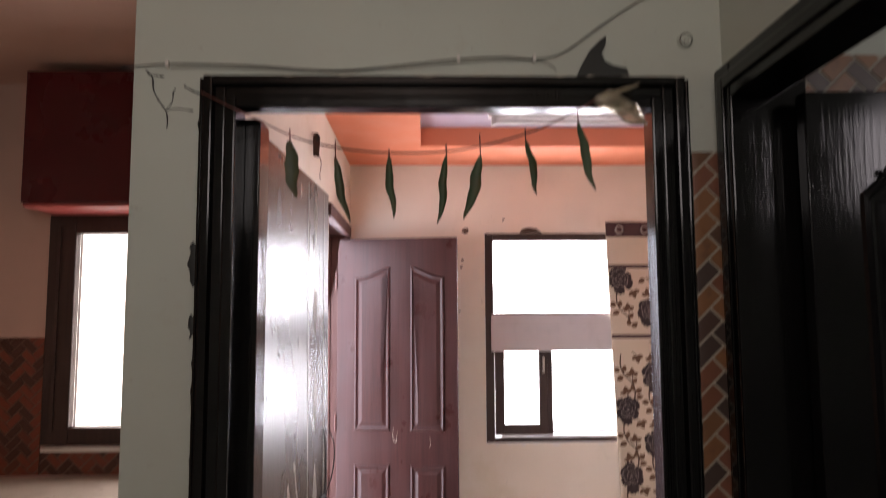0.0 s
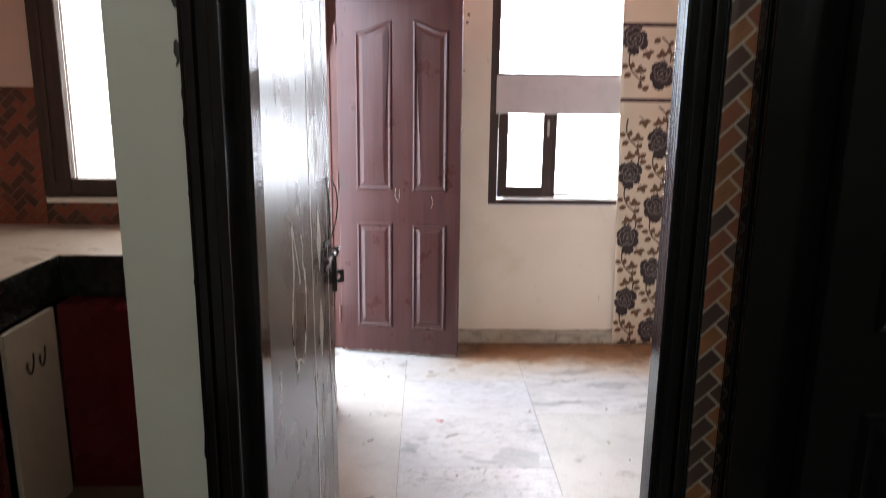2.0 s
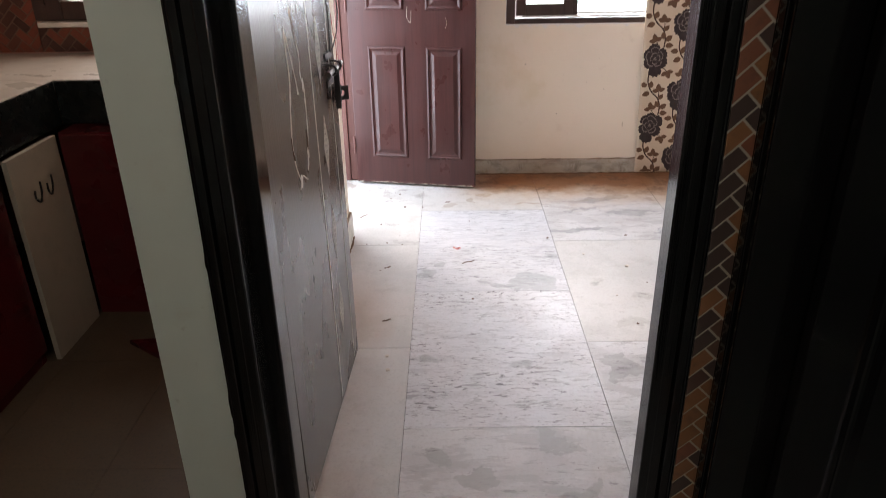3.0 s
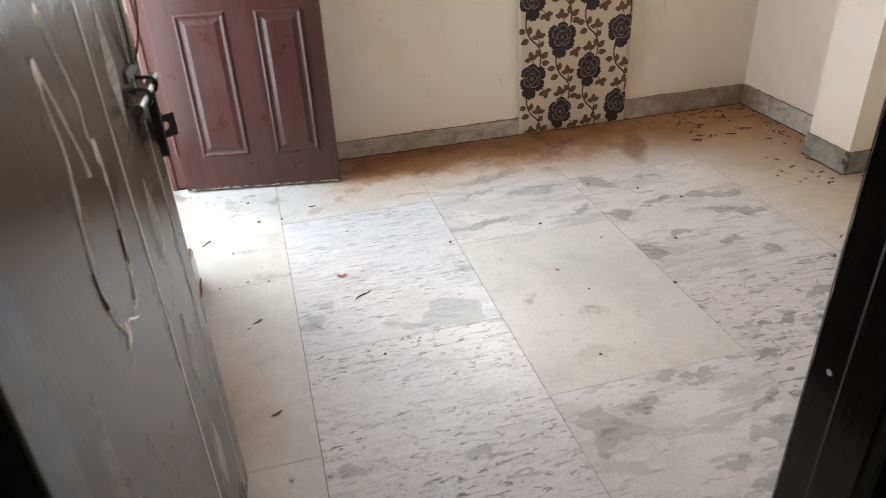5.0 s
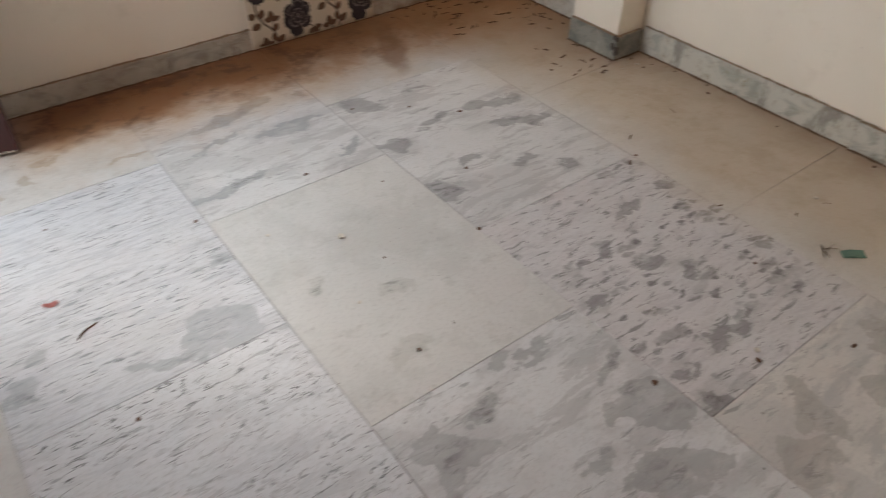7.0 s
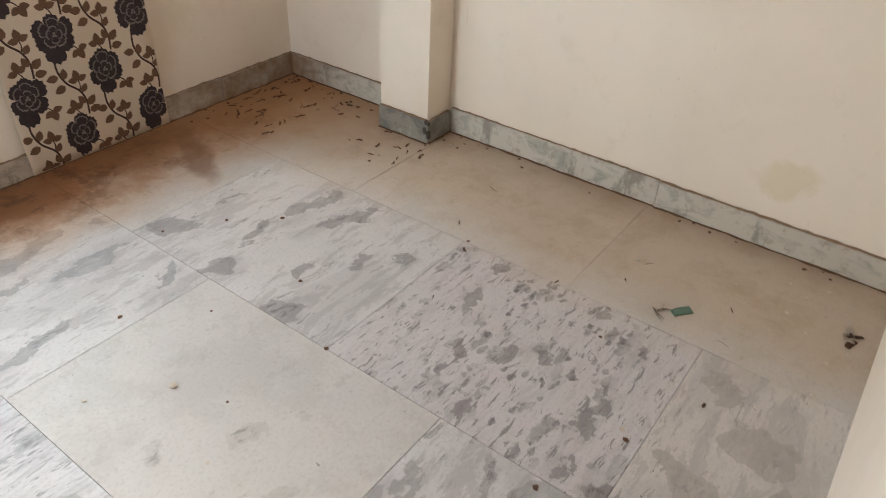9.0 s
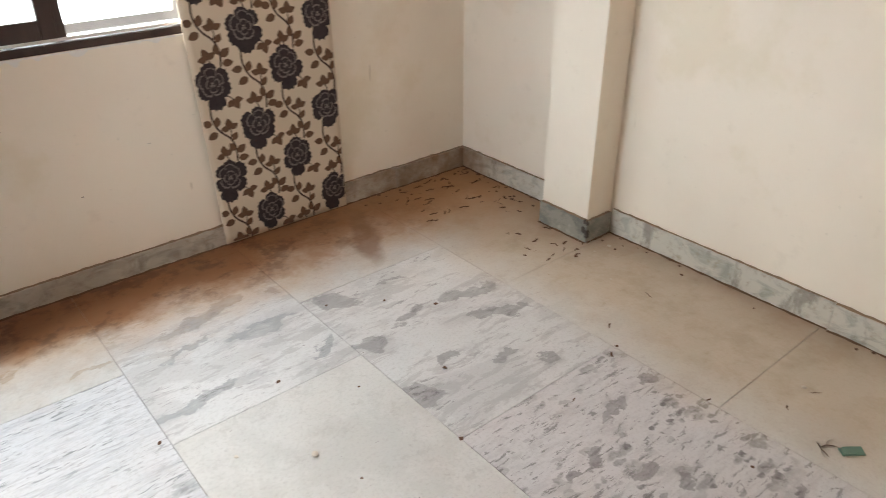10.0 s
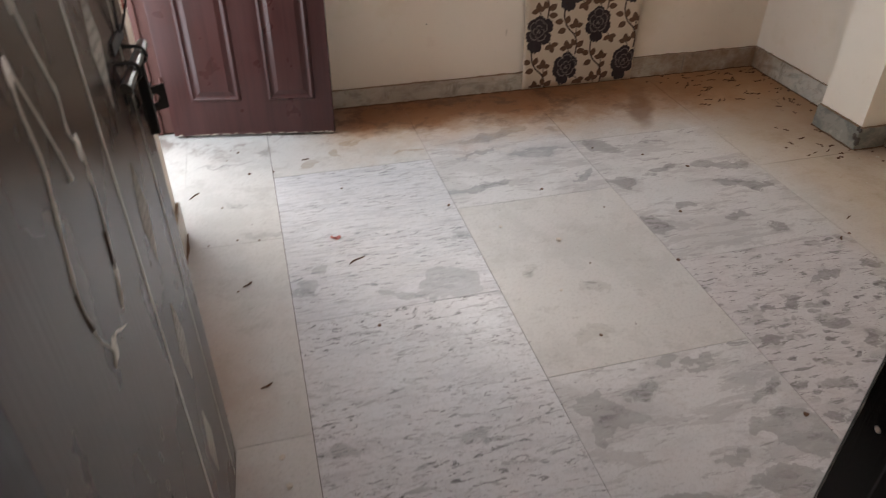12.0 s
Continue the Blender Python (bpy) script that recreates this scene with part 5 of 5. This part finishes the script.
def ink(pts, mat, r=0.0022, name="scribble_line"):
    part(name, tube(smooth_line([(0.0, y, z) for y, z in pts], 5), r, 5), mat, scrawl)


font = bpy.data.curves.new("love", "FONT")
font.body, font.size, font.shear, font.extrude, font.offset = "LOVE", 0.165, 0.12, 0.0004, -0.0048
tmp = bpy.data.objects.new("love", font)
scene.collection.objects.link(tmp)
bpy.context.view_layer.update()
text_mesh = bpy.data.meshes.new_from_object(tmp.evaluated_get(bpy.context.evaluated_depsgraph_get()))
bpy.data.objects.remove(tmp)
text_mesh.materials.clear()
text_mesh.materials.append(INK)
word = new("lettering", text_mesh)
word.parent = scrawl
word.matrix_basis = Matrix.Translation((0.001, 3.035, 0.685)) @ Euler((radians(90 + 0), 0, radians(90))).to_matrix().to_4x4() @ pose(0, 0, 0, 0, 0, -6)
for k, (w, h) in enumerate(((0.026, 0.075), (0.022, 0.06), (0.022, 0.065), (0.020, 0.06), (0.022, 0.065))):
    y, z = 3.155 + 0.055 * k, 0.535 - 0.020 * k
    ink([(y - w, z + h), (y - 1.1 * w, z - 0.4 * h), (y, z - h), (y + w, z - 0.2 * h), (y + 0.4 * w, z + 0.8 * h), (y - 0.5 * w, z + 0.3 * h)], INK, 0.0021)
ink([(3.09, 0.60), (3.13, 0.60), (3.16, 0.61)], INK, 0.0021)
ink([(3.123, 0.60), (3.10, 0.53), (3.092, 0.46), (3.085, 0.386)], INK, 0.0021)
ink([(3.18, 0.42), (3.239, 0.386), (3.30, 0.395), (3.36, 0.43), (3.39, 0.42)], INK, 0.0021)
ink([(3.481, 0.586), (3.475, 0.50), (3.445, 0.372)], INK, 0.0021)
ink([(3.475, 0.53), (3.45, 0.45), (3.415, 0.40)], INK, 0.0021)
ink([(3.525, 0.333), (3.46, 0.325), (3.39, 0.321)], INK, 0.0021)
ink([(3.10, 0.70), (3.15, 0.685), (3.19, 0.66)], INK, 0.0021)
ink([(3.40, 0.80), (3.455, 0.735), (3.46, 0.67), (3.434, 0.627), (3.38, 0.615)], INK, 0.0021)
ink([(3.20, 0.655), (3.25, 0.64), (3.32, 0.628), (3.38, 0.615)], REDINK, 0.0032)
for k in range(4):
    y, z = 3.13 + 0.075 * k, 1.00 - 0.01 * k
    ink([(y, z + 0.12), (y + 0.01, z), (y + 0.03, z - 0.05), (y + 0.04, z + 0.02), (y + 0.02, z + 0.09), (y + 0.05, z + 0.05)], INK)
ink([(3.50, 1.06), (3.53, 0.98), (3.575, 0.943), (3.585, 0.88), (3.565, 0.82), (3.543, 0.808), (3.548, 0.84)], INK)
heart = bmesh.new()
prism([(0, -0.05), (0.022, -0.02), (0.03, 0.015), (0.02, 0.04), (0.006, 0.03), (0, 0.015), (-0.006, 0.03), (-0.02, 0.035), (-0.026, 0.01), (-0.02, -0.02)], 0.0012, heart, Matrix.Translation((0.0, 3.25, 0.330)) @ Euler((0, 0, radians(90))).to_matrix().to_4x4() @ Matrix.Diagonal((1.3, 1, 0.85, 1)))
part("heart", heart, REDINK, scrawl, "filled red heart")
star = bmesh.new()
prism([(0, 0.05), (0.008, 0.012), (0.03, 0.005), (0.01, -0.008), (0.012, -0.03), (-0.004, -0.012), (-0.022, -0.02), (-0.012, 0.002), (-0.02, 0.02), (-0.006, 0.014)], 0.0012, star, Matrix.Translation((0.0, 3.15, 0.86)) @ Euler((0, 0, radians(90))).to_matrix().to_4x4())
part("star", star, REDINK, scrawl, "small red star")

MARKS = ((0.474, 2.116, 0.022), (0.455, 1.937, 0.010), (0.702, 2.182, 0.007),
         (0.435, 1.634, 0.006), (0.449, 1.897, 0.008), (0.894, 0.361, 0.003),
         (1.161, 0.50, 0.0025), (0.705, 0.648, 0.003))
SPOT_Y, SPOT_Z = 1.765, 0.81

# ---- marks on the walls ----
mark = thing("wall_marks", Matrix(), "small brown knocks and holes in the cream plaster", "wall mark")
for x, z, r in MARKS:
    bm = bmesh.new()
    bmesh.ops.create_icosphere(bm, subdivisions=2, radius=r, matrix=Matrix.Translation((x, FAR, z)) @ Matrix.Diagonal((1.0, 0.1, 0.8, 1)))
    for v in bm.verts:
        v.co += Vector((1, 0, 1)) * r * 0.5 * noise.noise(v.co * 70)
    part("knock", bm, RUST, mark)
spot = mesh_object("paint_spot", tube([(0.0, 0, 0), (-0.0015, 0, 0)], 0.004, 10), WHITEPLASTIC)
spot.matrix_world = Matrix.Translation((FR + 0.0295, SPOT_Y, SPOT_Z))
spot.parent = entrance

# ---- litter on the floor ----
def crumbs(name, label, spots, material, size, seed, flat=0.4):
    """Separate small bits lying on the floor."""
    rnd = random.Random(seed)
    for x, y in spots:
        bm = bmesh.new()
        r = size * rnd.uniform(0.6, 1.4)
        bmesh.ops.create_icosphere(bm, subdivisions=1, radius=r)
        for v in bm.verts:
            v.co *= rnd.uniform(0.6, 1.2)
            v.co.z *= flat
            v.co.x *= rnd.uniform(0.9, 1.5)
        low = min(v.co.z for v in bm.verts)
        ob = tagged(mesh_object(name, bm, material), label, name.replace("_", " "), "litter on the floor")
        ob.matrix_world = pose(x + 0.016, y + 0.012, -low, 0, 0, rnd.uniform(0, 360))


crumbs("plaster_crumb", "small pale crumb of plaster on the marble floor", [(2.30, 1.98), (2.36, 2.05), (2.42, 1.95), (2.47, 2.02), (2.52, 2.08), (2.28, 1.86), (2.20, 1.90), (2.05, 1.90), (2.12, 1.95), (2.55, 1.97), (1.625, 2.255), (1.03, 3.24), (0.86, 3.37), (2.40, 2.22), (2.32, 2.52), (0.93, 2.98), (0.02, 2.55), (0.03, 2.46), (2.57, 3.47), (2.49, 3.48), (2.37, 3.30)], CHIP, 0.0075, 4)
crumbs("dirt_crumb", "small dark crumb of dirt on the marble floor", [(1.375, 3.03), (1.08, 3.09), (1.60, 2.235), (1.28, 3.40), (1.54, 3.30), (0.34, 2.96), (0.96, 2.754), (1.345, 2.34), (1.44, 3.85), (1.75, 3.60), (2.05, 3.02), (1.62, 3.74), (2.25, 3.64), (0.02, 3.50), (-0.06, 3.23), (0.35, 3.78), (1.10, 3.58), (0.72, 3.56), (1.90, 2.45)], DRYLEAF, 0.0065, 5)


rnd = random.Random(21)
spots = [(2.68 - abs(rnd.gauss(0, 0.07)), rnd.uniform(3.86, 4.50)) for _ in range(22)] + [(rnd.uniform(2.0, 2.66), 4.51 - abs(rnd.gauss(0, 0.05))) for _ in range(14)] + [(2.67 - abs(rnd.gauss(0, 0.04)), rnd.uniform(1.9, 3.5)) for _ in range(16)] + [(rnd.uniform(2.38, 2.66), 3.55 - abs(rnd.gauss(0, 0.04))) for _ in range(8)] + [(-0.17 + abs(rnd.gauss(0, 0.12)), rnd.uniform(3.5, 4.3)) for _ in range(8)]
crumbs("dirt_crumb", "small dark crumb of dirt swept against the skirting", spots, DRYLEAF, 0.006, 8, 0.45)


def scrap_strip(name, label, x, y, length, width, turn, material, seed):
    rnd = random.Random(seed)
    bm = bmesh.new()
    rows = []
    for i in range(6):
        t = i / 5
        w = width * (0.5 + 0.5 * math.sin(math.pi * (0.1 + 0.8 * t)))
        c = Vector((length * (t - 0.5), 0.15 * length * math.sin(t * 3 + seed), 0.003 + 0.006 * rnd.random()))
        rows.append([bm.verts.new(c + Vector((0, -w / 2, 0))), bm.verts.new(c + Vector((0, w / 2, 0.002)))])
    for a, b in zip(rows, rows[1:]):
        bm.faces.new((a[0], a[1], b[1], b[0]))
    bmesh.ops.solidify(bm, geom=list(bm.faces), thickness=0.0015)
    low = min(v.co.z for v in bm.verts)
    ob = tagged(mesh_object(name, bm, material), label, name.replace("_", " "), "litter on the floor")
    ob.matrix_world = pose(x + 0.016, y + 0.012, -low, 0, 0, turn)


rnd = random.Random(11)
for k in range(46):
    t = rnd.random()
    if t < 0.6:
        x, y = rnd.uniform(2.15, 2.66), rnd.uniform(3.90, 4.50)
        if (2.66 - x) + (4.5 - y) > 0.75:
            x, y = 2.62 - 0.1 * rnd.random(), 4.2 - 0.25 * rnd.random()
    elif t < 0.8:
        x, y = rnd.uniform(2.25, 2.52), rnd.uniform(3.45, 3.85)
    else:
        x, y = rnd.uniform(1.2, 2.6), rnd.uniform(2.0, 3.6)
    scrap_strip("dry_leaf_scrap", "curled dry brown leaf scrap on the floor", x, y, rnd.uniform(0.015, 0.042), rnd.uniform(0.004, 0.010), rnd.uniform(0, 360), DRYLEAF, k)
for k in range(26):
    scrap_strip("dry_leaf_scrap", "large curled dry brown leaf scrap in the dusty corner", 2.64 - 0.5 * rnd.random() ** 1.5, 4.47 - 0.36 * rnd.random() ** 1.3, rnd.uniform(0.025, 0.07), rnd.uniform(0.003, 0.008), rnd.uniform(-40, 60), DRYLEAF, 60 + k)
for x, y, l, turn in ((0.33, 3.295, 0.065, 25), (-0.03, 3.26, 0.035, 40), (0.00, 2.80, 0.035, 30), (-0.20, 3.86, 0.05, 30), (0.24, 4.05, 0.03, 10)):
    scrap_strip("twig", "thin dark twig lying on the marble floor", x, y, l, 0.006, turn, DRYLEAF, int(100 * l))
scrap_strip("pink_petal", "faded pink petal on the marble floor", 0.28, 3.45, 0.035, 0.018, 10, plain("faded_pink", (0.55, 0.22, 0.20), 0.7), 2)
bm = bmesh.new()
box(bm, -0.032, 0.032, -0.014, 0.014, 0.0, 0.007, 0.002)
bmesh.ops.subdivide_edges(bm, edges=bm.edges, cuts=2)
for v in bm.verts:
    v.co.z = max(0.0, v.co.z * (1 + 0.5 * noise.noise(v.co * 70)) + (0.003 * noise.noise(v.co * 45) if v.co.z > 0.002 else 0))
    v.co.y += 0.002 * noise.noise(v.co * 60 + Vector((3, 0, 0)))
packet = tagged(mesh_object("green_wrapper", bm, GREENPAPER), "crumpled grey-green wrapper lying by the wall", "wrapper", "litter on the floor")
packet.matrix_world = pose(2.175, 2.318, 0, 0, 0, -38)
for k in range(5):
    scrap_strip("straw_bit", "short dry straw bit beside the green wrapper", 2.095 + 0.012 * k, 2.35 + 0.01 * (k % 3), 0.05, 0.006, 40 + 33 * k, (CHIP, DRYLEAF)[k % 2], k)
for k in range(4):
    scrap_strip("broken_chip", "broken brown and white plaster chip by the wall", 2.33 + 0.02 * k, 1.86 + 0.012 * (k % 2), 0.05, 0.022, 60 * k, (DRYLEAF, CHIP)[k % 2], 20 + k)

# ---- tiles and slabs ----
band = thing("tile_band", Matrix(), "narrow strip of brown herringbone tiles between two black doorframes", "wall tiles", kind="structure")
herringbone(band, Matrix.Translation((0.764, HALLFACE - 0.001, 0.0)), 0.070, 1.921, 0.034, BRICK, MORTAR)
wash = thing("washroom_tiles", Matrix(), "brown herringbone tiles on the wall of the side room", "wall tiles", kind="structure")
herringbone(wash, Matrix.Translation((0.955, HALLFACE - 0.001, 1.86)), 0.90, 0.262, 0.036, BRICK, MORTAR)
kt = thing("kitchen_tiles", Matrix(), "red-brown herringbone brick tiles above the worktop", "wall tiles", kind="structure")
herringbone(kt, Matrix.Translation((-1.828, 3.599, 0.905)), 0.333, 0.61, 0.036, KBRICK, DARKJOINT)
herringbone(kt, Matrix.Translation((-1.492, 3.599, 0.905)), 0.88, 0.105, 0.036, KBRICK, DARKJOINT)

floor = thing("floor", Matrix(), "worn marble slab floor with thin dark joints, brown dust and painted warm shade", "floor", kind="structure")


def slab(x0, x1, y0, y1, kind):
    g = 0.0009
    bm = boxes((x0 + g, x1 - g, y0 + g, y1 - g, -0.02, 0.0))
    part("marble_slab", bm, SLAB[kind], floor)


COLS = (
    (-0.22, 0.117, ((1.80, "plain"), (2.617, "plain"), (3.511, "pale_edge"), (4.41, "plain"), (FAR, ""))),
    (0.117, 0.760, ((1.80, "entry"), (2.17, "streak"), (3.042, "one_patch"), (3.94, "brown_stains"), (FAR, ""))),
    (0.760, 1.391, ((1.80, "grey_drift"), (2.647, "middle"), (3.54, "blue_bands"), (4.44, "plain"), (FAR, ""))),
    (1.391, 2.057, ((1.80, "grey_corner"), (2.210, "big_spots"), (3.042, "dark_bands"), (3.94, "plain"), (FAR, ""))),
    (2.057, 2.705, ((1.80, "plain"), (2.649, "plain"), (3.552, "plain"), (FAR, ""))),
)
for x0, x1, rows in COLS:
    for (y0, kind), (y1, _) in zip(rows, rows[1:]):
        slab(x0, x1, y0, y1, kind)
for x0, x1 in ((-0.34, 0.117), (0.117, 0.83)):
    cut = 1.0 if x0 < 0 else 1.2
    for y0, y1 in ((-0.45, 0.2), (0.2, cut), (cut, 1.80)):
        slab(x0, x1, y0, y1, "blotch")
# kitchen slabs, in the marble copy darkened to stand for the dim light there
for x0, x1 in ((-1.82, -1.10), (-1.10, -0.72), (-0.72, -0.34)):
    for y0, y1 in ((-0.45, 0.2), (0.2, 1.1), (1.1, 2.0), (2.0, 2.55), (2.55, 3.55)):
        slab(x0, x1, y0, y1, "dim")
slab(0.83, 2.2, 0.1, 1.675, "plain")
